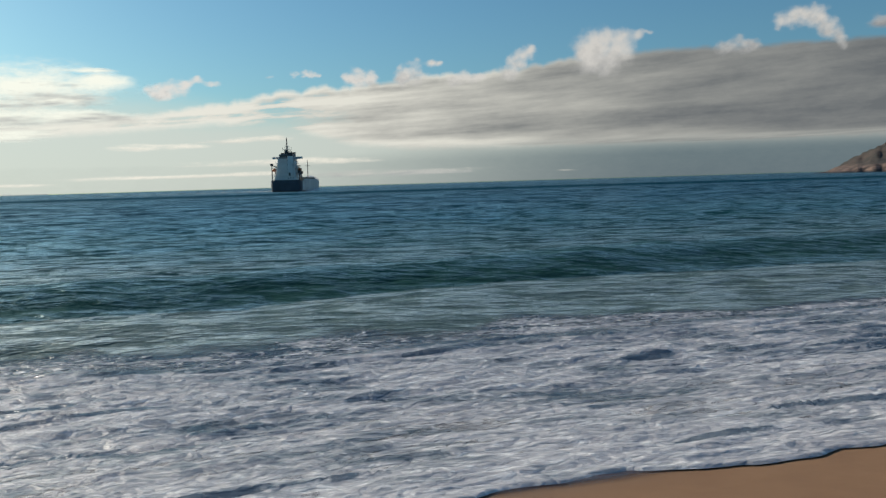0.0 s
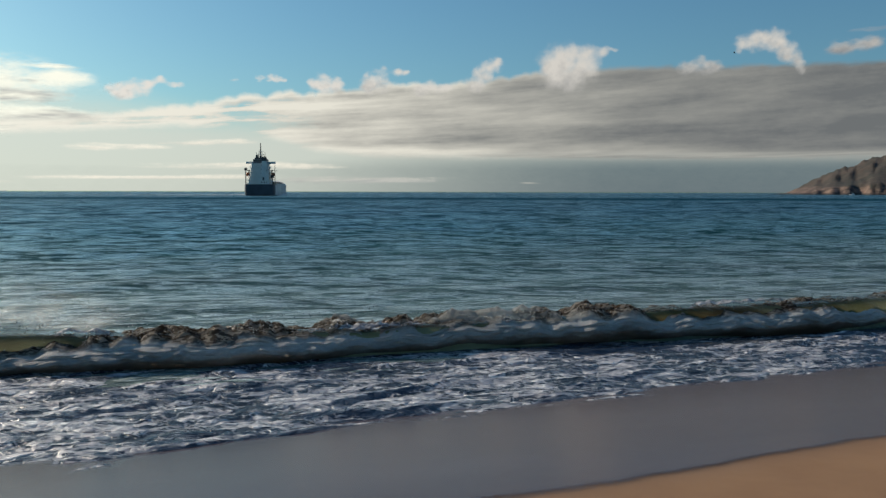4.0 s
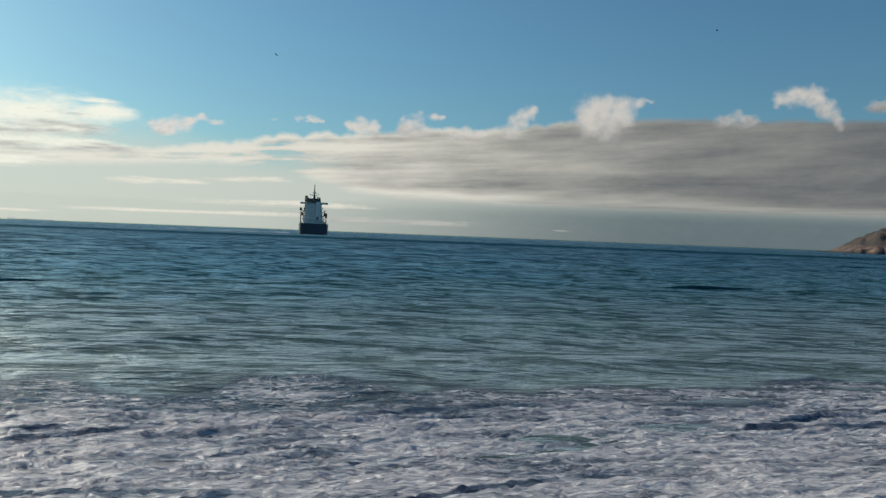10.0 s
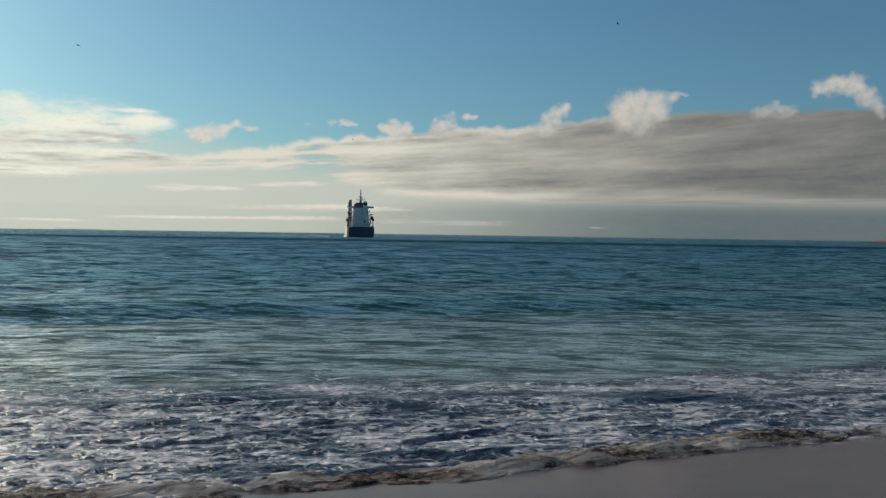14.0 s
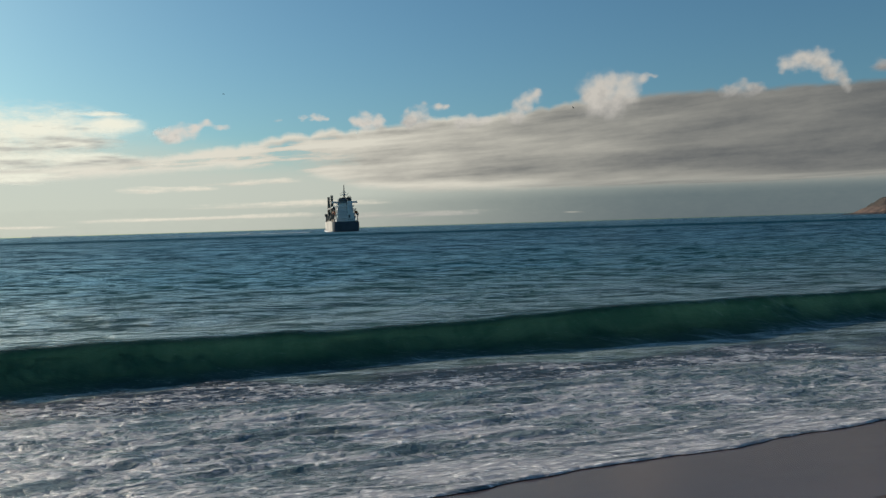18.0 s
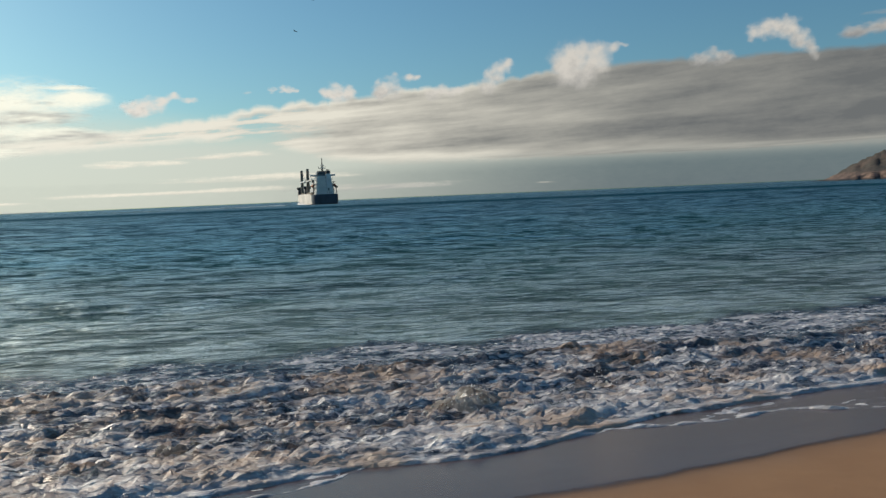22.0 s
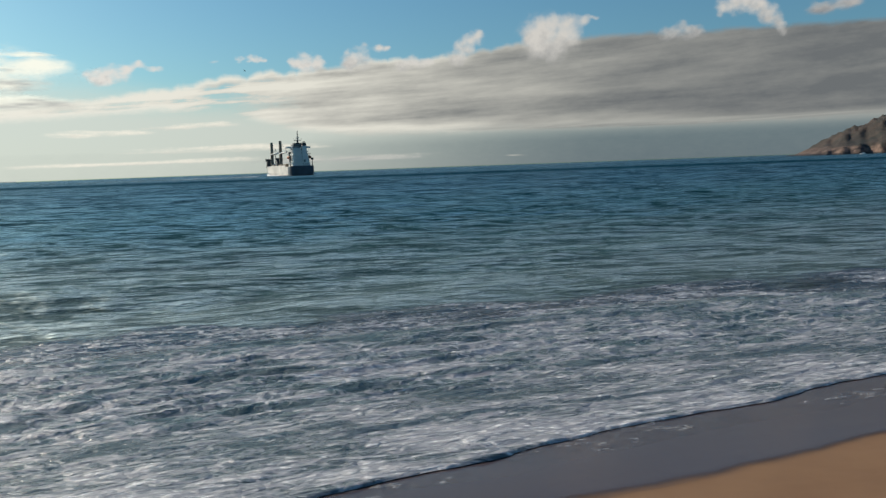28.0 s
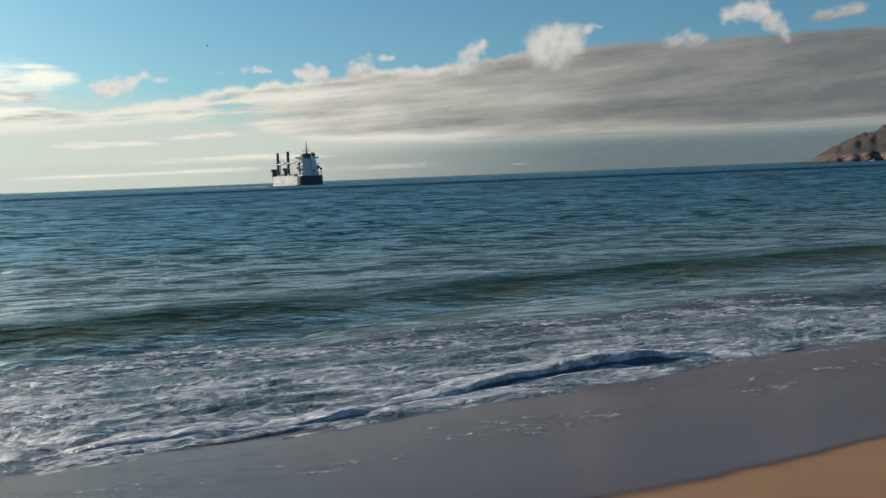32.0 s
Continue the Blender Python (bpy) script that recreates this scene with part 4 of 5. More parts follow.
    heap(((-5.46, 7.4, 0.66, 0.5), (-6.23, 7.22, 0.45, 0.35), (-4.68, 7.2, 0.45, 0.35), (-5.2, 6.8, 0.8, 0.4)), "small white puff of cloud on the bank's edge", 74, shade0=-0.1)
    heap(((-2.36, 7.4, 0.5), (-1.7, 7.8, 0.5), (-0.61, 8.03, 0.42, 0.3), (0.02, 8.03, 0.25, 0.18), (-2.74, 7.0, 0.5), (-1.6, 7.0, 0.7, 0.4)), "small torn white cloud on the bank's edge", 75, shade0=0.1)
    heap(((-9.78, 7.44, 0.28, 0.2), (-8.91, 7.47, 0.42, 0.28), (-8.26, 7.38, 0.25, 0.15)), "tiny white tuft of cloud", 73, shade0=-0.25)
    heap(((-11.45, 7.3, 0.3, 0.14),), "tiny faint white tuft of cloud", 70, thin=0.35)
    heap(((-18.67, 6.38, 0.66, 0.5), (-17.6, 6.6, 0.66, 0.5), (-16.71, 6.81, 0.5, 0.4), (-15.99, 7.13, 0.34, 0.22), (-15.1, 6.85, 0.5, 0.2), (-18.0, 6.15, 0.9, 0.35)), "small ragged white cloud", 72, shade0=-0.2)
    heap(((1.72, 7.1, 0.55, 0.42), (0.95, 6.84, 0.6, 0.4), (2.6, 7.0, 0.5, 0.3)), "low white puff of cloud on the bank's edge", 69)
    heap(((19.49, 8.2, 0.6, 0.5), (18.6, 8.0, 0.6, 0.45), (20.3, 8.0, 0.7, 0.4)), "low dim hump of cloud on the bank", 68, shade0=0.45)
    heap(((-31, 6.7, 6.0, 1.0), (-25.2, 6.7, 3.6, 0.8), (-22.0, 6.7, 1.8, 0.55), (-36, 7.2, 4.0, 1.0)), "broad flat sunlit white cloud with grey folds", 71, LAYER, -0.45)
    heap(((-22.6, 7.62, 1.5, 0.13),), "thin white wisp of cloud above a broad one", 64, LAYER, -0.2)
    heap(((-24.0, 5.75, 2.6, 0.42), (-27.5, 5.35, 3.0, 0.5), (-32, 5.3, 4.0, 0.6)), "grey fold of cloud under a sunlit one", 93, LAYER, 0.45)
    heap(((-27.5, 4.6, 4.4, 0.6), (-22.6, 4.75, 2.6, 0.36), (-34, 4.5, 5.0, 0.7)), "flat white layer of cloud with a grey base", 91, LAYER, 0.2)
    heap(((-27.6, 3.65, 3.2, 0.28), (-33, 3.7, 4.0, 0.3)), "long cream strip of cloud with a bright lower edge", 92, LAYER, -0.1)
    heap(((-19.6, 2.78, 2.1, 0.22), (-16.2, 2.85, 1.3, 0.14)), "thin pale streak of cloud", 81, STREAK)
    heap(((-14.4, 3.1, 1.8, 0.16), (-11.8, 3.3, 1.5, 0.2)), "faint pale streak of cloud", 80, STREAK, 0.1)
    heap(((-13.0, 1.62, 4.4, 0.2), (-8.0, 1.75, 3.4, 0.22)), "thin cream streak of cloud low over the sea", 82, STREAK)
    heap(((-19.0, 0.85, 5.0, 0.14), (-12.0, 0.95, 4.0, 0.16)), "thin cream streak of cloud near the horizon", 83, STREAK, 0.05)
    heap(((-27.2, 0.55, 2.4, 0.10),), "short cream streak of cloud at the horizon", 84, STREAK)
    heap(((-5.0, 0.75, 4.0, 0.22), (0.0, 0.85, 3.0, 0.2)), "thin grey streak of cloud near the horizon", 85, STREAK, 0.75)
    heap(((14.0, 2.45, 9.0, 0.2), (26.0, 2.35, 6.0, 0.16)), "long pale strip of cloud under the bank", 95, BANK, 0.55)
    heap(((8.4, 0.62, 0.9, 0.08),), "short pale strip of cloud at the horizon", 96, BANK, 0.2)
    return made


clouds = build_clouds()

# ---------------------------------------------------------------- the cargo ship; local y points to the bow, x to starboard, z = 0 is the waterline
SHIP_AZ = ((0, -10.42), (2, -10.15), (6, -9.8), (8, -9.35), (10, -9.25), (12, -8.88), (14, -8.5), (18, -8.3), (20, -8.2), (24, -8.07), (28, -8.05), (32, -8.05))


def ship_pose(t):
    az = np.interp(t, *zip(*SHIP_AZ))
    d = 540 + 3.8 * t
    turn = np.interp(t, [0, 3, 7, 11, 15, 18, 21, 25, 29, 32], [9.6, 7.8, 4.0, 0.4, -2.4, -5.3, -7.8, -11.3, -13.6, -15.6])
    a = radians(az)
    return pose(d * math.sin(a), d * math.cos(a), 0, 0, 0, -(az + turn))


def hull_block(bm, rings):
    """Lofts rings of (x, z) half-sections along y, mirrored."""
    loops = []
    for y, half in rings:
        pts = [(-x, z) for x, z in reversed(half)] + list(half)
        loops.append([bm.verts.new((x, y, z)) for x, z in pts])
    n = len(loops[0])
    for a, b in zip(loops, loops[1:]):
        for i in range(n - 1):
            bm.faces.new((a[i], a[i + 1], b[i + 1], b[i]))
        bm.faces.new((a[n - 1], a[0], b[0], b[n - 1]))
    bm.faces.new(loops[0])
    bm.faces.new(loops[-1][::-1])


def build_ship():
    navy, grey, white, dark, orange = (plain("navy_hull_paint", (0.05, 0.07, 0.10), 0.55, 0, 0.15, 0.4), plain("pale_hull_paint", (0.80, 0.75, 0.69), 0.6, 0, 0.12, 0.25),
                                       plain("white_ship_paint", (0.74, 0.74, 0.72), 0.5, 0, 0.2, 0.15), plain("dark_ship_steel", (0.05, 0.05, 0.055), 0.6, 0.2, 0.3), plain("lifeboat_orange", (0.5, 0.14, 0.04), 0.5, 0, 0.5))
    glass, buff = plain("dark_wheelhouse_glass", (0.03, 0.04, 0.05), 0.15, 0, 1.0, 0.2, 0.0), plain("crane_buff_paint", (0.20, 0.17, 0.13), 0.6, 0, 0.4)
    root = tagged(new("cargo_ship"), "grey and navy cargo ship with white superstructure and deck cranes", "ship")
    W = 9.6

    def ring(y, w, top, keel=-3.0, flare=1.0):
        return (y, [(w * 0.72 * flare, keel), (w * 0.96 * flare, 0.2), (w, 2.5), (w, top)])

    bm = bmesh.new()
    hull_block(bm, [ring(-14, W * 0.86, 7.2), ring(-12.5, W * 0.95, 7.0), ring(-10, W * 0.99, 6.9), ring(-7.0, W, 6.9)])
    soften(bm, 0.15)
    part("stern_hull", bm, navy, root, "dark navy rounded stern of the hull")
    bm = bmesh.new()
    hull_block(bm, [ring(-6.95, W - 0.02, 6.8), ring(30, W, 6.8), ring(62, W, 6.9), ring(74, W * 0.93, 7.6, flare=0.9), ring(84, W * 0.66, 9.0, flare=0.65), ring(91, W * 0.30, 10.2, flare=0.3), ring(94.5, 0.35, 10.8, flare=0.5)])
    part("hull", bm, grey, root, "pale grey hull side with rust stains")
    bm = bmesh.new()
    hull_block(bm, [(y, [(w * 0.7, -3.0), (w * 0.96 + 0.04, 0.2), (w * 0.963 + 0.04, 0.4), (w * 0.965 + 0.04, 0.5)]) for y, w in ((-14.02, W * 0.862), (-6, W), (62, W), (84, W * 0.43), (92, 0.3))])
    part("boot_top", bm, plain("rust_red_bottom", (0.07, 0.04, 0.036), 0.7, 0, 0.3), root)
    # bulwarks, hatches
    for sx in (-1, 1):
        bm = bmesh.new()
        box(bm, sx * (W - 0.15), 31, 6.8, 0.25, 60, 1.1)
        part("bulwark", bm, grey, root)
    for y in (14, 29, 44, 59):
        bm = bmesh.new()
        box(bm, 0, y, 6.7, 14.5, 12, 2.4)
        soften(bm, 0.2)
        hatch = part("hatch_cover", bm, buff, root)
    bm = bmesh.new()
    box(bm, 0, 78, 7.6, 11, 12, 2.2, 0.7)
    part("forecastle", bm, grey, root)
    bm = bmesh.new()
    rod(bm, (0, 82, 8), (0, 82, 22), 0.35, 0.2)
    rod(bm, (-1.6, 82, 18), (1.6, 82, 18), 0.15)
    part("foremast", bm, dark, root)
    # superstructure, deck by deck
    z = 6.9
    house = None
    for i, (w, l, h, y) in enumerate(((13.2, 14, 2.9, -5.2), (12.0, 13.0, 2.7, -4.6), (11.4, 12.2, 2.7, -4.2), (10.8, 11.5, 2.7, -4.0), (10.2, 11.0, 2.7, -3.8))):
        bm = bmesh.new()
        box(bm, 0, y, z, w, l, h - 0.25)
        soften(bm, 0.12)
        deck = part("deckhouse", bm, white, root, "white painted deckhouse")
        bm = bmesh.new()
        box(bm, 0, y, z + h - 0.25, w + 1.6, l + 1.4, 0.22)
        part("deck", bm, white, deck)
        for k in (0.12, 0.24, 0.36):
            bm = bmesh.new()
            box(bm, k * w, y - l / 2 - 0.02, z + 1.2, 0.6, 0.08, 0.65)
            part("window", bm, glass, deck)
        for sx in (-1, 1):
            for k in range(4):
                bm = bmesh.new()
                box(bm, sx * (w / 2 + 0.02), y - l * 0.33 + k * l * 0.22, z + 1.1, 0.08, 0.75, 0.85)
                part("window", bm, glass, deck)
            bm = bmesh.new()
            for k in range(8):
                rod(bm, (sx * (w / 2 + 0.7), y - l / 2 + k * l / 7, z + h), (sx * (w / 2 + 0.7), y - l / 2 + k * l / 7, z + h + 1.05), 0.05, n=5)
            rod(bm, (sx * (w / 2 + 0.7), y - l / 2, z + h + 1.05), (sx * (w / 2 + 0.7), y + l / 2, z + h + 1.05), 0.05, n=5)
            part("railing", bm, white, deck)
        z += h
    bm = bmesh.new()
    box(bm, 0, -2.4, z - 0.1, 18.6, 3.2, 1.3)
    soften(bm, 0.1)
    part("bridge_wing", bm, white, root)
    bm = bmesh.new()
    box(bm, 0, -3.0, z + 0.05, 9.0, 7.5, 2.7)
    soften(bm, 0.12)
    bridge = part("wheelhouse", bm, plain("grey_ship_paint", (0.16, 0.18, 0.20), 0.5, 0, 0.3), root, "dark grey wheelhouse")
    for k in range(7):
        bm = bmesh.new()
        box(bm, -3.6 + k * 1.2, -6.78, z + 1.2, 0.9, 0.08, 1.0)
        part("window", bm, glass, bridge)
    z += 2.75
    bm = bmesh.new()
    box(bm, 0, -3.2, z, 7.0, 5.0, 0.9)
    part("monkey_island", bm, dark, root)
    bm = bmesh.new()
    rod(bm, (0, -3, z), (0, -3, z + 10.4), 0.6, 0.22)
    rod(bm, (-2.6, -3, z + 2.8), (2.6, -3, z + 2.8), 0.16)
    rod(bm, (-1.6, -3, z + 4.6), (1.6, -3, z + 4.6), 0.12)
    for sx in (-1, 1):
        rod(bm, (sx * 2.5, -3, z + 2.8), (sx * 2.9, -3, z + 4.4), 0.12)
        rod(bm, (sx * 1.6, -3, z), (0, -3, z + 3), 0.12)
    mast = part("radar_mast", bm, dark, root)
    for zz, w in ((3.2, 3.4), (5.0, 2.2)):
        bm = bmesh.new()
        box(bm, 0, -3.5, z + zz, w, 0.4, 0.35, rz=12)
        part("radar_scanner", bm, white, mast)
    for dx, zz, w, h in ((3.6, 12.2, 1.5, 2.4), (2.6, 9.6, 1.0, 2.1), (4.4, 15.2, 0.9, 1.6)):
        bm = bmesh.new()
        box(bm, dx, -12.25 if zz < 10 else -11.15, zz, w, 0.12, h)
        soften(bm, 0.04)
        part("stern_door", bm, dark, root)
    # funnel
    bm = bmesh.new()
    box(bm, 3.0, -9.6, 9.8, 3.6, 4.2, 12.2, 0.85)
    soften(bm, 0.3)
    funnel = part("funnel", bm, white, root)
    bm = bmesh.new()
    box(bm, 3.0, -9.6, 22.0, 3.0, 3.5, 2.2, 0.9)
    for k in range(3):
        rod(bm, (2.2 + k * 0.8, -9.6, 24), (2.2 + k * 0.8, -9.6, 25.2), 0.25)
    part("funnel_top", bm, dark, funnel)
    # lifeboats on davits
    for sx in (-1, 1):
        bm = bmesh.new()
        made = bmesh.ops.create_icosphere(bm, subdivisions=2, radius=1)["verts"]
        bmesh.ops.transform(bm, matrix=Matrix.Translation((sx * 8.0, -5.5, 13.6)) @ Matrix.Diagonal((1.2, 3.4, 1.25, 1)), verts=made)
        boat = part("lifeboat", bm, orange, root, "orange enclosed lifeboat")
        for dy in (-2.4, 2.4):
            bm = bmesh.new()
            rod(bm, (sx * 6.8, -5.5 + dy, 9.7), (sx * 7.2, -5.5 + dy, 16.2), 0.2)
            rod(bm, (sx * 7.2, -5.5 + dy, 16.2), (sx * 8.3, -5.5 + dy, 16.0), 0.18)
            part("davit", bm, dark, boat)
    # stern gear: posts, winches, rail
    for sx in (-1, 1):
        bm = bmesh.new()
        rod(bm, (sx * 8.4, -11.5, 6.9), (sx * 8.4, -11.5, 17.0 if sx < 0 else 12.0), 0.35, 0.25)
        box(bm, sx * 8.4, -11.5, 16.0 if sx < 0 else 11.4, 1.5, 1.5, 1.6)
        part("stern_post", bm, dark, root)
    bm = bmesh.new()
    for k in range(15):
        x = -8.0 + k * 16 / 14
        rod(bm, (x, -13.7, 7.1), (x, -13.7, 8.2), 0.06, n=5)
    for zz in (7.6, 8.2):
        rod(bm, (-8.2, -13.7, zz), (8.2, -13.7, zz), 0.06, n=5)
    part("stern_rail", bm, white, root)
    # deck cranes on the port side
    for y in (30.0, 64.0):
        bm = bmesh.new()
        rod(bm, (-6.4, y, 6.8), (-6.4, y, 15.0), 1.35, 1.2, 12)
        crane = part("crane", bm, buff, root, "tall dark deck crane with a white jib")
        bm = bmesh.new()
        box(bm, -6.4, y, 15.0, 2.2, 2.3, 12.4, 0.85)
        soften(bm, 0.15)
        part("crane_tower", bm, buff, crane)
        bm = bmesh.new()
        box(bm, -6.4, y + 1.9, 17.0, 2.0, 1.2, 2.2)
        part("crane_cab", bm, dark, crane)
        bm = bmesh.new()
        for dx in (-1.0, 1.0):
            rod(bm, (-6.4 + dx, y - 2, 17.6), (-6.4 + dx * 0.4, y - 23, 18.2), 0.6, 0.45)
        for k in range(9):
            rod(bm, (-7.2, y - 3 - k * 2.3, 17.7 + k * 0.06), (-5.6, y - 4.4 - k * 2.3, 17.7 + k * 0.06), 0.18, n=5)
        part("jib", bm, white, crane)
        bm = bmesh.new()
        rod(bm, (-6.4, y, 27.1), (-6.4, y - 22.5, 18.5), 0.09, n=5)
        part("cable", bm, dark, crane)
    for y in (39.0, 80.0):
        bm = bmesh.new()
        box(bm, -6.0, y, 6.8, 4.5, 4.0, 5.6, 0.8)
        box(bm, -6.0, y, 12.2, 5.5, 2.5, 2.0)
        part("winch_house", bm, dark, root)
    # white water thrown along the sides by the bow
    for sx in (-1, 1):
        y, k = np.meshgrid(np.linspace(-2, 88, 220), np.linspace(-1, 1, 9))
        w = W * np.interp(y, [0, 62, 74, 84, 88], [0.97, 0.97, 0.86, 0.5, 0.36])
        z = (1 - k ** 2) * (0.3 + 1.5 * smooth(10, 75, y)) * (0.35 + 1.3 * np.abs(fbm(y * 0.25, k * 0.6, 4, 700 + sx)))
        froth = grid_object("bow_wave", sx * (w + 0.5 + 1.1 * k), y, z - 0.1, plain("bow_froth", (0.84, 0.84, 0.84), 0.8, 0, 0.8, 0.15), attrs={})
        froth.parent = root
        tagged(froth, "white froth thrown up along the hull")
    return root


ship = build_ship()


# ---------------------------------------------------------------- gulls
FEATHER, WINGTIP = plain("grey_feathers", (0.16, 0.16, 0.165), 0.8, 0, 8.0), plain("dark_feathers", (0.05, 0.05, 0.055), 0.8, 0, 8.0)


def build_gull():
    root = tagged(new("gull"), "grey gull gliding over the sea with bent wings", "bird", "gulls")
    bm = bmesh.new()
    made = bmesh.ops.create_icosphere(bm, subdivisions=2, radius=1)["verts"]
    for v in made:
        v.co = Vector((v.co.x * 0.065 * (1.1 - 0.3 * v.co.y), v.co.y * 0.22, v.co.z * 0.06 * (1.1 - 0.3 * v.co.y)))
    part("body", bm, FEATHER, root)
    bm = bmesh.new()
    box(bm, 0, -0.27, -0.01, 0.09, 0.14, 0.015, 0.8)
    part("tail", bm, FEATHER, root)
    for sx in (-1, 1):
        bm = bmesh.new()
        pts = [(0.04, 0.09, 0.02), (0.30, 0.12, 0.11), (0.62, 0.00, 0.05), (0.60, -0.04, 0.045), (0.30, -0.02, 0.10), (0.04, -0.06, 0.015)]
        low = [bm.verts.new((sx * x, y, z)) for x, y, z in pts]
        top = [bm.verts.new((sx * x, y, z + 0.016)) for x, y, z in pts]
        for q in ((0, 1, 4, 5), (1, 2, 3, 4)):
            bm.faces.new([low[i] for i in q])
            bm.faces.new([top[i] for i in q])
        for i in range(6):
            bm.faces.new((low[i], low[(i + 1) % 6], top[(i + 1) % 6], top[i]))
        part("wing", bm, WINGTIP, root)
    return root


def sky_point(az, el, d):
    a, e = radians(az), radians(el)
    return d * math.cos(e) * math.sin(a), d * math.cos(e) * math.cos(a), EYE + d * math.sin(e)


def flight(ob, points, d, heading, bank=12):
    rows = []
    for t, az, el in points:
        rows.append((t, pose(*sky_point(az, el, d), 4, bank, heading)))
    return ob, rows


gulls = []
first = build_gull()
for i, (points, d, heading) in enumerate((
    (((0, 28, 8.0), (2, 24.85, 8.6), (6, 18.8, 10.0), (9, 18.2, 13.5), (12, 13.7, 13.9), (15, 7.6, 14.0), (18, 7.5, 7.6), (24, -4, 18), (32, -20, 26)), 170, 70),
    (((0, 10, 24), (6, -2, 18), (9, -8, 13), (11, -15.9, 10.8), (12, -18.9, 10.8), (15, -30, 12), (24, -40, 22), (32, -30, 30)), 150, 80),
    (((0, 30, 26), (7, 10, 20), (9, 0, 17.5), (11, -8.9, 15.4), (12, -11.4, 15.6), (15, -24, 19), (32, -30, 30)), 140, 85),
    (((0, 20, 24), (10, 4, 17), (13, -6, 9), (15, -11.8, 5.2), (18, -16, 9), (24, -26, 20), (32, -30, 30)), 210, 60),
    (((0, 40, 30), (15, 34, 20), (19, 13.8, 13.3), (20, 7.5, 13.6), (21, 0.2, 14.3), (23, -12.3, 11.0), (28, -11.2, 6.7), (32, -14, 9)), 180, 75),
    (((0, 30, 30), (17, 12, 18), (20, -4.6, 13.4), (21, -7.8, 13.7), (22, -9.4, 11.2), (24, -18, 15), (32, -35, 30)), 150, 65),
    (((0, 36, 30), (16, 30, 18), (20, 16.1, 13.1), (22, 10, 16), (32, 0, 30)), 160, 95),
)):
    bird = first if i == 0 else copy_thing(first, pose(0, 0, 50))
    gulls.append(flight(bird, points, d, heading))


# ---------------------------------------------------------------- the ship's wake, and what lies far off
def build_wake():
    n = Nodes("wake_foam")
    v = n.coords("Object", (1, 1, 1))
    n.set(base_color=(0.75, 0.78, 0.78), roughness=0.5, normal=n.bump(n.noise(v, 0.6, 4), 0.6, 0.4))
    n.see_through(n.math("MULTIPLY", n.attr("edge"), n.step(n.noise(v, 0.05, 6, 0.7), 0.36, 0.6, 0.5, 1.0)))
    s = np.linspace(0, 1, 200)
    w = np.linspace(-1, 1, 9)
    S, Wd = np.meshgrid(s, w)
    az = np.radians(-10.4 - 14 * S)
    r = 548 + 60 * S ** 2 + Wd * (4 + 8 * S)
    z = (1 - Wd ** 2) * (1.0 - 0.7 * S) * (0.55 + 0.8 * np.abs(fbm(S * 40, Wd * 0.5, 4, 5)))
    edge = (1 - Wd ** 2) ** 0.5 * (1 - 0.7 * S) * smooth(0, 0.03, S)
    ob = grid_object("wake", r * np.sin(az), r * np.cos(az), 0.05 + z, n.mat, attrs={"edge": edge})
    tagged(ob, "pale smooth wake trailing on the water behind the ship", "wake")


def build_far_ship():
    pale = plain("hazy_far_paint", (0.80, 0.82, 0.80), 0.8, 0, 0.02, 0.1)
    root = tagged(new("far_ship"), "pale low ship far off on the horizon in the haze", "ship")
    bm = bmesh.new()
    box(bm, 0, 0, -1, 190, 30, 8, 1.02)
    soften(bm, 1.5)
    part("hull", bm, pale, root)
    bm = bmesh.new()
    box(bm, -72, 0, 7, 24, 24, 7, 0.85)
    part("superstructure", bm, pale, root)
    bm = bmesh.new()
    box(bm, -88, 0, 7, 8, 10, 9, 0.8)
    part("funnel", bm, pale, root)
    a = radians(-26.6)
    root.matrix_basis = pose(4715 * math.sin(a), 4715 * math.cos(a), -3, 0, 0, 28) @ Matrix.Scale(1.1, 4)


def build_launch():
    """A small white boat under the headland."""
    root = tagged(new("motor_boat"), "small white motor boat lying under the headland's rocks", "boat")
    white = plain("white_boat_paint", (0.8, 0.8, 0.78), 0.4, 0, 0.6, 0.1)
    bm = bmesh.new()
    hull_block(bm, [(-4, [(1.0, -0.6), (1.6, 0.3), (1.7, 1.4)]), (2, [(1.0, -0.6), (1.6, 0.4), (1.75, 1.6)]), (6.0, [(0.1, -0.3), (0.3, 0.8), (0.4, 2.1)])])
    part("hull", bm, white, root)
    bm = bmesh.new()
    box(bm, 0, -0.5, 1.4, 2.6, 4.0, 2.2, 0.8)
    soften(bm, 0.15)
    part("cabin", bm, white, root)
    a = radians(28.4)
    root.matrix_basis = pose(1085 * math.sin(a), 1085 * math.cos(a), 0, 0, 0, 60) @ Matrix.Scale(0.6, 4)


build_wake()
build_far_ship()
build_launch()

# ---------------------------------------------------------------- waves and foam
breaker_a = build_breaker("breaking_wave", 101, 0.86, "green-brown wave rising steep and smooth before it breaks", GREEN_FACE)
breaker_b = build_breaker("breaking_wave", 131, 0.92, "olive green wave full of sand, about to break on the beach", breaker_material("sandy_breaker_water", 0.7, 0.55, (13.0, 16.6)))
lip_a, lip_b = build_lip(breaker_a, 101, 0.86), build_lip(breaker_b, 131, 0.92)
mist_a = build_mist("spray_mist", 411, 8.0, "pale mist of spray blown off the crest of a breaking wave")
mist_b = build_mist("spray_mist", 431, 9.0, "thin mist of spray drifting behind the broken wave")
mist_c = build_mist("spray_mist", 451, 42.0, "smoky spray along the foot of the tumbling surf", 0.62)
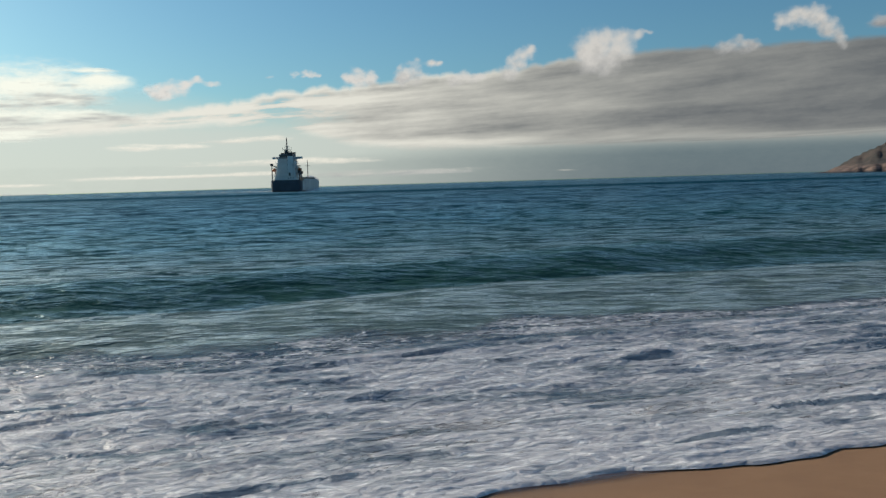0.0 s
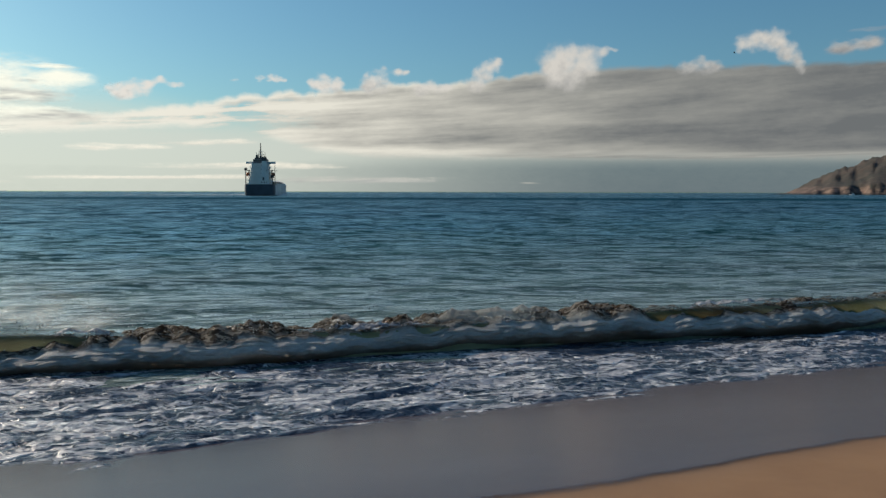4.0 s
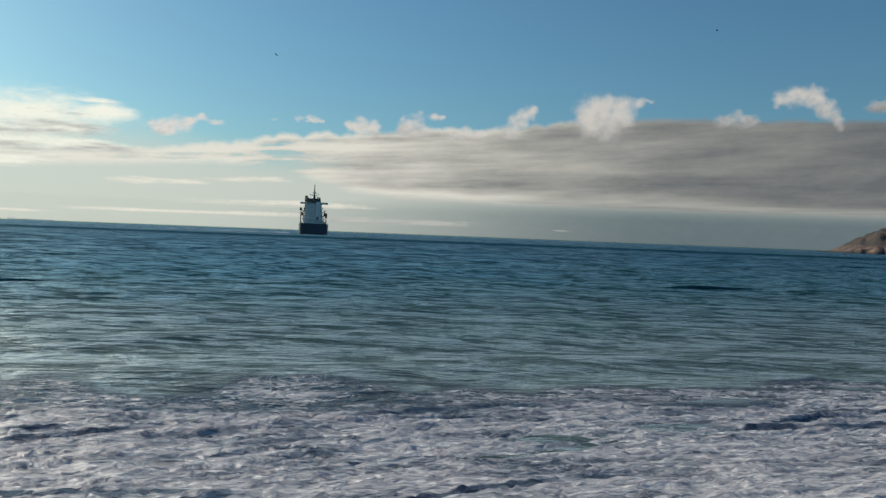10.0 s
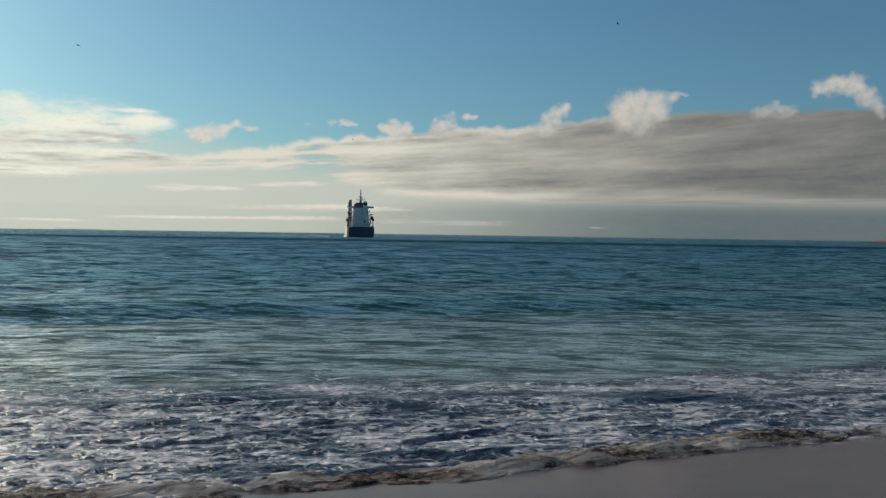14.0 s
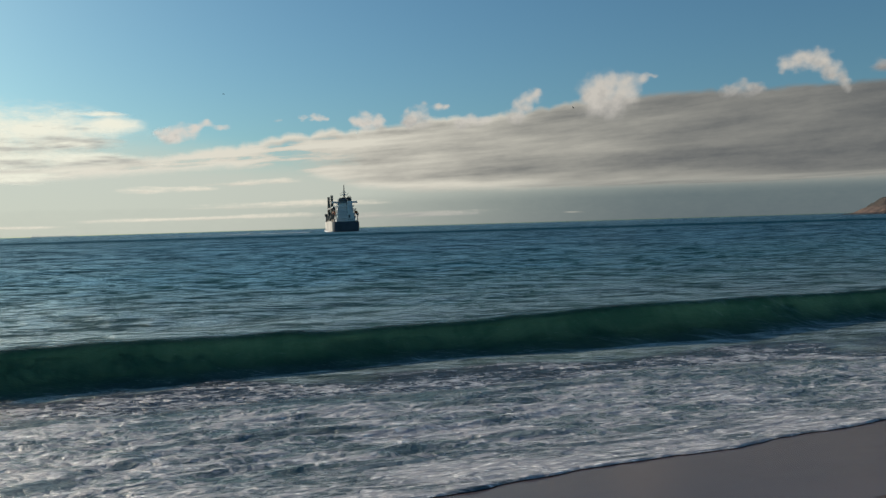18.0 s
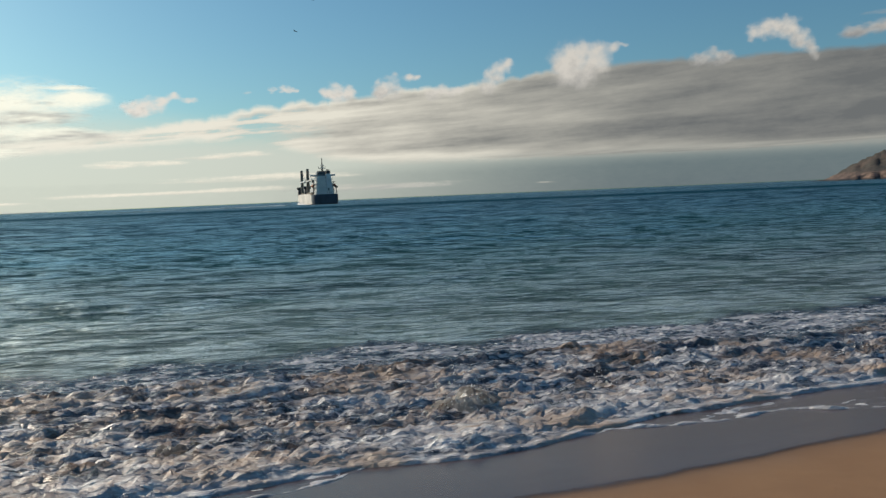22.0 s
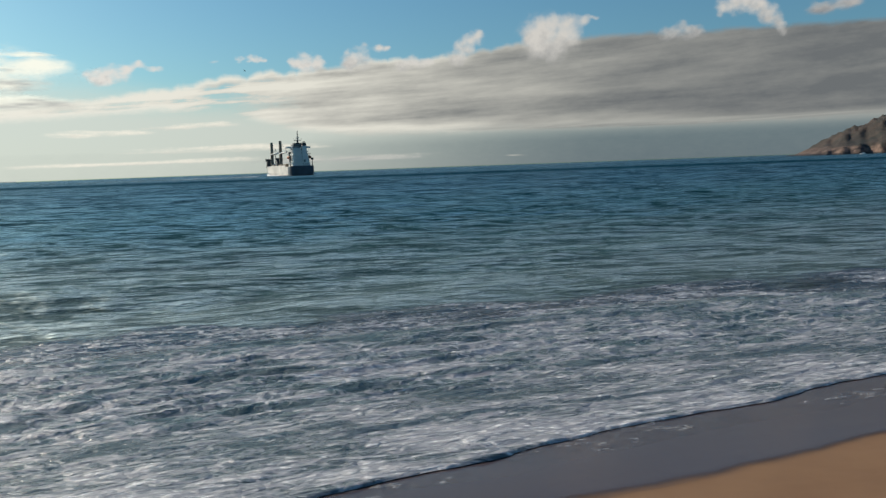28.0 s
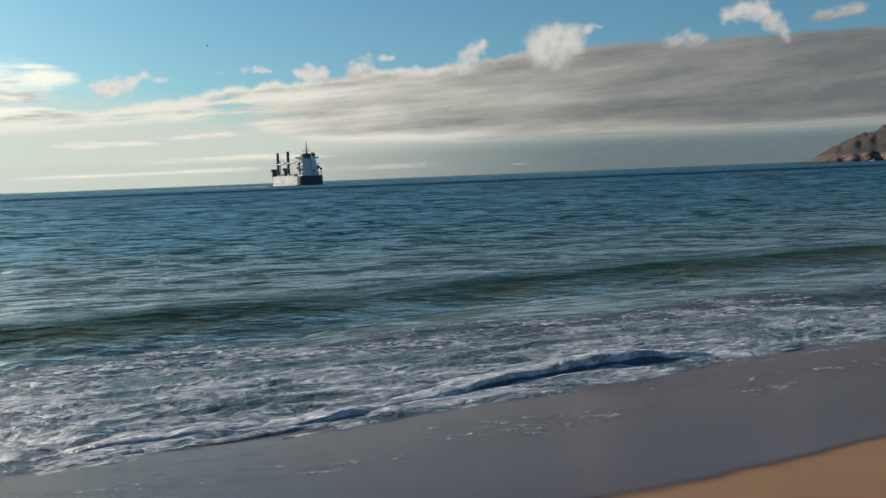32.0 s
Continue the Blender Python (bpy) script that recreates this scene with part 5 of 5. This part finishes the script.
sandy_white = spray_material("sandy_white_water", 0.45, (0.20, 0.23, 0.27), 1.05, (0.30, 0.215, 0.145), 3.5)
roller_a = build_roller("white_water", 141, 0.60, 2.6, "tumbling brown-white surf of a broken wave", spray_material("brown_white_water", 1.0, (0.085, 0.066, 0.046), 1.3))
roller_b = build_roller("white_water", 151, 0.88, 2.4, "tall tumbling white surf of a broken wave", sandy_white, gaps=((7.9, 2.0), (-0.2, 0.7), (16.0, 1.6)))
froth_a = build_roller("shore_break", 155, 0.21, 1.0, "low sandy froth of a small wave breaking at the beach", spray_material("sandy_surf", 0.58), foot=0.0)
froth_b = build_roller("shore_break", 158, 0.09, 1.3, "thin brown froth at the edge of a small wave", MUD_SPRAY, foot=0.0)
small_a = build_breaker("small_wave", 161, 0.40, "small dark wave rising in the foam at the beach", FOAM, 0.42, False, False, (4.8, 3.2))
small_b = build_breaker("small_wave", 171, 0.25, "small dark wave lapping at the beach", FOAM, 0.32, False, True)
bursts = []
for i in range(14):
    big = i < 9
    ob = build_spray("spray_burst", 300 + i, 90 if big else 70, 3.2, 0.5 if big else 0.35, "burst of white drops thrown up by the breaking wave")
    bursts.append((ob, 19.0 + 0.17 * (i * 5 % 9) if big else 3.6 + 0.2 * (i - 9), -7 + 3.6 * i if big else -6 + 4.5 * (i - 9), big))
swell_a = build_breaker("swell", 181, 0.34, "low dark swell running in from the sea", DARK_FACE, 1.0, True)
swell_b = build_breaker("swell", 185, 0.52, "smooth dark swell heaping up before the beach", breaker_material("swell_water", 0.7), 1.0, True)
tongue_a = build_tongue("swash", 201, EDGE_FOAM, relief=0.05, label="sheet of white foam sliding on the sand with a frothy rim", wave=0.7)
tongue_b = build_tongue("swash", 211, CHURN, relief=0.09, rim=0.05, lumps=0.9, label="thick churned foam of a broken wave running up the beach")
tongue_c = build_tongue("swash", 221, LACE, relief=0.03, rim=0.03, label="thin lacy foam sliding back down the beach")
tongue_e = build_tongue("swash", 281, foam_material("soap_lines", 0.06, 0.05, 0.0, 0.7, 0.4, 0.10), depth=4.0, relief=0.004, rim=0.004, label="thin broken lines of foam stranded on wet sand")
tongue_d = build_tongue("swash", 231, FOAM, relief=0.05, lumps=0.6, rim=0.08, label="thick white foam of a broken wave spread up the beach", wave=0.8)
tongue_f = build_tongue("swash", 237, CALM, relief=0.05, lumps=0.4, rim=0.08, label="smooth white foam of a broken wave spread up the beach", wave=0.8)
carpet_f = build_carpet("floating_foam", 277, CALM, relief=0.055, lumps=0.4, label="white foam with ridge shade painted blue, afloat behind a broken wave")
carpet_a = build_carpet("floating_foam", 241, EDGE_FOAM, relief=0.055, label="white foam in shreds afloat on the shallow water")
carpet_b = build_carpet("floating_foam", 251, CHURN, relief=0.09, lumps=0.9, label="churned foam afloat behind a broken wave")
carpet_c = build_carpet("floating_foam", 261, THIN_LACE, relief=0.06, label="lacy remains of foam afloat on the shallows")
carpet_g = build_carpet("floating_foam", 263, MILKY_LACE, relief=0.055, label="thin lacy foam afloat on milky green shallows")
tongue_g = build_tongue("swash", 227, foam_material("draining_lace", 0.37, 0.09, 0.0, 0.92, 0.0, 0.13, 1.2, 1.2, 0.7, 0.45), relief=0.03, rim=0.03, label="thin sheet of milky foam draining off the beach")
carpet_d = build_carpet("floating_foam", 271, FOAM, relief=0.055, lumps=0.6, label="thick white foam afloat behind a broken wave")
TILT = -math.degrees(math.atan(SLOPE))


def on_sand(v0, lift=0.012):
    v = up_beach(v0)
    return shore(v, SLOPE * (STILL - v) + lift, TILT)


def motions():
    """All that moves in the clip."""
    walk(sea, [(0, shore(0)), (32, shore(-32 * 0.8))])
    for ob in clouds:
        walk(ob, [(t, pose(0, 0, EYE, 0, 0, 0.0613 * t)) for t in (0, 16, 32)])
    walk(film, [(t, on_sand(v, 0.009)) for t, v in ((0, 6.55), (3, 6.6), (6, 6.5), (8, 6.0), (19, 6.2), (22.5, 6.7), (24.8, 5.6), (28, 5.75), (32, 5.9))])
    # waves: seconds, foot of the face, lift
    walk(breaker_a, [(t, shore(v, z, r, 0, k)) for t, v, z, r, k in ((0, 22.3, -0.4, -25, -2), (1, 19.3, -0.02, -15, -4), (2, 16.8, -0.01, -7, -7), (3, 15.7, 0.0, 0, -9.5), (3.5, 14.6, -0.05, 3, -9), (4.3, 12.2, -0.6, 0, -6), (5, 11.0, -1.4, 0, 0), (32, 11.0, -1.5, 0, 0))])
    walk(lip_a, [(t, pose(0, 0, z)) for t, z in ((0, -0.3), (1.8, -0.28), (2.6, -0.04), (3, 0.0), (32, 0.0))])
    walk(lip_b, [(t, pose(0, 0, z)) for t, z in ((0, -0.3), (17.8, -0.28), (18.6, -0.04), (19, 0.0), (32, 0.0))])
    walk(mist_a, [(t, shore(v, z, 0, -6.5)) for t, v, z in ((0, 18.5, -1.2), (2.2, 18.0, -0.9), (2.7, 17.8, 0.45), (3.1, 17.5, 0.58), (3.6, 16.8, 0.56), (4.3, 15.0, -0.2), (5, 14.0, -1.2), (32, 13.5, -1.3))])
    walk(mist_b, [(t, shore(v, z, 0, -4.5)) for t, v, z in ((0, 13, -1.2), (20.0, 12.8, -1.0), (20.6, 12.4, 0.0), (21.2, 12.0, 0.02), (21.8, 11.6, -0.3), (22.6, 11.2, -1.2), (32, 11, -1.3))])
    walk(roller_a, [(t, shore(v, z, 0, 0, k)) for t, v, z, k in ((0, 16.5, -1.6, -8), (2.6, 17.2, -1.4, -8), (2.9, 16.9, -0.6, -8), (3.2, 16.6, -0.3, -8), (3.5, 15.4, 0.05, -8), (3.9, 13.4, 0.12, -7), (4.5, 11.5, 0.05, -4), (5.4, 9.5, -0.04, 0), (6.0, 8.9, -0.5, 0), (6.8, 8.6, -1.1, 0), (32, 8.6, -1.6, 0))])
    walk(mist_c, [(t, shore(v, z, 0, -13)) for t, v, z in ((0, 14, -1.2), (19.0, 13.9, -1.0), (19.6, 12.6, -0.3), (20, 11.2, 0.0), (20.6, 10.2, 0.02), (21.2, 9.0, -0.02), (21.8, 8.4, -0.25), (22.5, 8.2, -1.2), (32, 8.2, -1.3))])
    walk(breaker_b, [(t, shore(v, z, r)) for t, v, z, r in ((0, 60, -1.3, -30), (10, 42, -0.4, -30), (13, 33, -1.0, -29), (15.5, 24.5, -0.9, -26), (16.6, 20.4, -0.5, -19), (17.5, 17.4, -0.02, -13), (18, 15.9, 0.0, -8), (19, 13.3, 0.0, 0), (19.5, 12.5, -0.02, 3), (20, 11.8, -0.18, 3), (20.5, 11.2, -0.5, 0), (21.2, 10.6, -1.4, 0), (32, 10.6, -1.5, 0))])
    walk(roller_b, [(t, shore(v, z)) for t, v, z in ((0, 14.5, -1.6), (18.2, 14.6, -1.5), (18.9, 14.6, -0.5), (19.2, 14.1, -0.15), (19.5, 13.3, 0.06), (19.75, 12.4, 0.15), (20, 11.5, 0.2), (20.6, 10.5, 0.10), (21.2, 9.3, -0.07), (21.8, 8.6, -0.3), (22.5, 8.4, -1.2), (32, 8.4, -1.6))])
    walk(small_a, [(t, shore(v, z)) for t, v, z in ((0, 12, -0.8), (9.3, 11.5, -0.5), (10.4, 10.1, -0.06), (11, 9.6, 0.06), (11.6, 9.0, 0.03), (12.5, 8.7, -0.05), (13.5, 8.9, -0.3), (15, 9.2, -0.5), (32, 9.2, -0.8))])
    walk(small_b, [(t, shore(v, z)) for t, v, z in ((0, 11.5, -0.4), (2, 10.2, -0.04), (3, 9.3, 0.0), (3.8, 8.9, -0.15), (5, 9, -0.8), (27, 13, -0.8), (28.5, 11.2, -0.15), (30, 9.7, 0.02), (31, 9.2, 0.04), (32, 8.9, 0.03))])
    walk(swell_a, [(t, shore(v, z)) for t, v, z in ((0, 50, -0.6), (9, 46, -0.6), (12, 34, -0.12), (14, 27.5, 0.0), (15.5, 22.8, 0.0), (16.6, 18.7, -0.05), (17.4, 16.2, -0.35), (18.2, 14.5, -0.9), (24, 34, -0.9), (28, 28, -0.5), (30, 21.5, -0.2), (32, 15.5, -0.12))])
    walk(swell_b, [(t, shore(v, z)) for t, v, z in ((0, 20.6, 0.0), (1, 17.6, 0.0), (1.6, 16.0, -0.15), (2.2, 15.0, -0.6), (3, 14.0, -1.0), (32, 14.0, -1.0))])
    walk(froth_a, [(t, shore(v, z)) for t, v, z in ((0, 10.5, -0.6), (3.0, 9.2, -0.1), (4.0, 8.9, -0.4), (9, 10, -0.8), (11.3, 9.1, -0.1), (12, 8.75, 0.21), (13, 8.6, 0.15), (15, 8.45, 0.08), (16.5, 8.4, -0.3), (22, 9.0, -0.8), (32, 9.5, -0.8))])
    walk(froth_b, [(t, shore(v, z)) for t, v, z in ((0, 10.0, -0.4), (2.2, 9.9, -0.1), (3, 9.0, 0.17), (3.8, 8.8, -0.1), (5, 9, -0.6), (29, 9.6, -0.4), (30.4, 8.8, -0.05), (31, 9.0, 0.12), (32, 9.45, 0.11))])
    # swash: seconds, front edge
    down = 17.0
    walk(tongue_a, [(t, on_sand(v)) for t, v in ((0, 6.55), (1, 6.75), (2, 7.9), (3, 9.3), (4, 9.9), (4.8, 9.7), (5.4, 11.0), (6.5, 17.0), (32, 17.0))])
    walk(tongue_b, [(t, on_sand(v, z)) for t, v, z in ((0, down, 0), (5.0, 10.5, 0.01), (5.5, 9.4, 0.01), (6, 8.75, 0.01), (6.3, 8.3, 0.0), (7.0, 7.4, -0.16), (9, 6.4, -0.4), (12, down, 0), (20.3, down, 0), (21, 9.4, 0.0),
                                                    (21.5, 8.8, 0.01), (22, 8.05, 0.01), (22.3, 7.65, -0.01), (23.0, 6.8, -0.16), (25, 6.2, -0.3), (27, down, -0.2), (32, down, 0))])
    walk(tongue_d, [(t, on_sand(v, z)) for t, v, z in ((0, down, 0), (5.0, 10.8, -0.02), (6, 8.8, -0.02), (6.6, 7.85, 0.005), (7, 7.25, 0.012), (8, 6.2, 0.012), (9, 5.8, 0.012), (10, 6.3, 0.012), (11, 7.0, 0.012), (11.5, 8.2, 0.012), (12, 9.9, 0.01), (13, 13, 0), (15, down, 0), (32, down, 0))])
    walk(tongue_f, [(t, on_sand(v, z)) for t, v, z in ((0, down, 0), (20, down, 0), (21, 9.7, -0.03), (22, 8.1, -0.03), (22.6, 7.2, 0.005), (23, 6.65, 0.012), (24, 6.0, 0.012), (25, 5.8, 0.012), (26, 6.0, 0.012), (27, 6.4, 0.012), (27.5, 6.8, 0.0), (28.2, 7.3, -0.08), (29, 7.9, -0.08), (30, 9.4, -0.02), (31, 11, 0), (32, 13, 0))])
    walk(tongue_c, [(t, on_sand(v)) for t, v in ((0, down), (9, down), (10.5, 9.6), (11.5, 9.2), (12.3, 9.3), (13, 9.3), (15, 9.0), (16.5, 8.4), (17.5, 10), (19, down), (32, down))])
    walk(tongue_g, [(t, on_sand(v, 0.02)) for t, v in ((0, down), (14, down), (15.6, 9.6), (16.5, 8.0), (18, 8.15), (19, 8.25), (20, 8.6), (21, 9.2), (22.5, 12), (24, down), (25, down), (26.2, 9.5), (27.4, 6.75), (28.3, 7.25), (29, 7.5), (30, 8.1), (31, 8.75), (32, 9.3))])
    walk(tongue_e, [(t, on_sand(v)) for t, v in ((0, 6.7), (2, 6.9), (3, 7.6), (5, down), (22, down), (24, 7.0), (26, 6.1), (28, 6.4), (29, 6.5), (30, 6.8), (31, 7.1), (32, 7.5))])
    # floating foam: seconds, near side, height
    walk(carpet_a, [(t, shore(v, z)) for t, v, z in ((0, 9.6, 0.11), (1.3, 9.6, 0.10), (2.4, 9.7, -0.03), (3.2, 9.8, -0.3), (32, 9.5, -0.5))])
    walk(carpet_b, [(t, shore(v, z)) for t, v, z in ((0, 10.2, -0.6), (4.2, 10.4, -0.4), (5.5, 9.6, 0.08), (6.2, 9.6, 0.08), (7.0, 9.6, -0.15), (9, 9.6, -0.3), (20.2, 10.2, -0.5), (21.5, 9.3, 0.08), (22.2, 9.2, 0.07), (22.9, 9.2, -0.15), (25, 9.2, -0.4), (32, 9.5, -0.6))])
    walk(carpet_d, [(t, shore(v, z)) for t, v, z in ((0, 10.2, -0.6), (5, 9.6, -0.3), (6.2, 9.6, 0.01), (6.8, 9.6, 0.10), (8, 9.0, 0.10), (9.5, 8.7, 0.10), (11, 9.3, 0.08), (12.5, 9.7, -0.2), (16, 10, -0.5), (32, 10.2, -0.6))])
    walk(carpet_f, [(t, shore(v, z)) for t, v, z in ((0, 10.2, -0.6), (20.2, 10.2, -0.5), (22.0, 9.2, 0.0), (22.7, 9.1, 0.10), (25, 9.0, 0.10), (26.5, 9.2, 0.08), (27.6, 9.3, -0.02), (29, 9.4, -0.3), (32, 9.4, -0.5))])
    walk(carpet_c, [(t, shore(v, z)) for t, v, z in ((0, 9.6, -0.5), (1.2, 9.6, -0.05), (2.2, 9.6, 0.10), (4.3, 9.5, 0.08), (5.3, 9.5, -0.35), (9, 9.6, -0.2), (11, 9.6, 0.09), (12, 9.6, 0.11), (15.3, 9.5, 0.11), (16.2, 9.4, 0.05), (17.2, 9.3, -0.3), (32, 9.4, -0.5))])
    walk(carpet_g, [(t, shore(v, z)) for t, v, z in ((0, 9.6, -0.6), (14.6, 9.6, -0.4), (15.8, 9.5, 0.03), (17, 9.4, 0.11), (20, 9.2, 0.10), (21.5, 9.0, -0.4), (25, 9.6, -0.5), (26.8, 9.6, 0.0), (27.8, 9.6, 0.11), (30, 9.4, 0.12), (32, 8.5, 0.13))])
    # thrown drops rise and fall
    for ob, t0, u, big in bursts:
        v0, hgt = (13.6 - 1.8 * (t0 - 19.0), 0.5) if big else (14.6, 0.35)
        rows = [(0, shore(v0 + 1, -1.6, 0, u)), (t0 - 0.35, shore(v0 + 0.4, -1.4, 0, u))]
        for k in range(7):
            a = k / 6
            rows.append((t0 + a * 0.9, shore(v0 - 1.9 * a, 0.1 + 4 * hgt * a * (1 - a) + 0.45 * (1 - a), 0, u)))
        rows += [(t0 + 1.4, shore(v0 - 2.2, -1.2, 0, u)), (32, shore(v0 - 2.2, -1.4, 0, u))]
        walk(ob, rows)
    for ob, rows in gulls:
        walk(ob, rows)
    walk(ship, [(t, ship_pose(t)) for t in (0, 4, 8, 12, 16, 20, 24, 28, 32)])


motions()
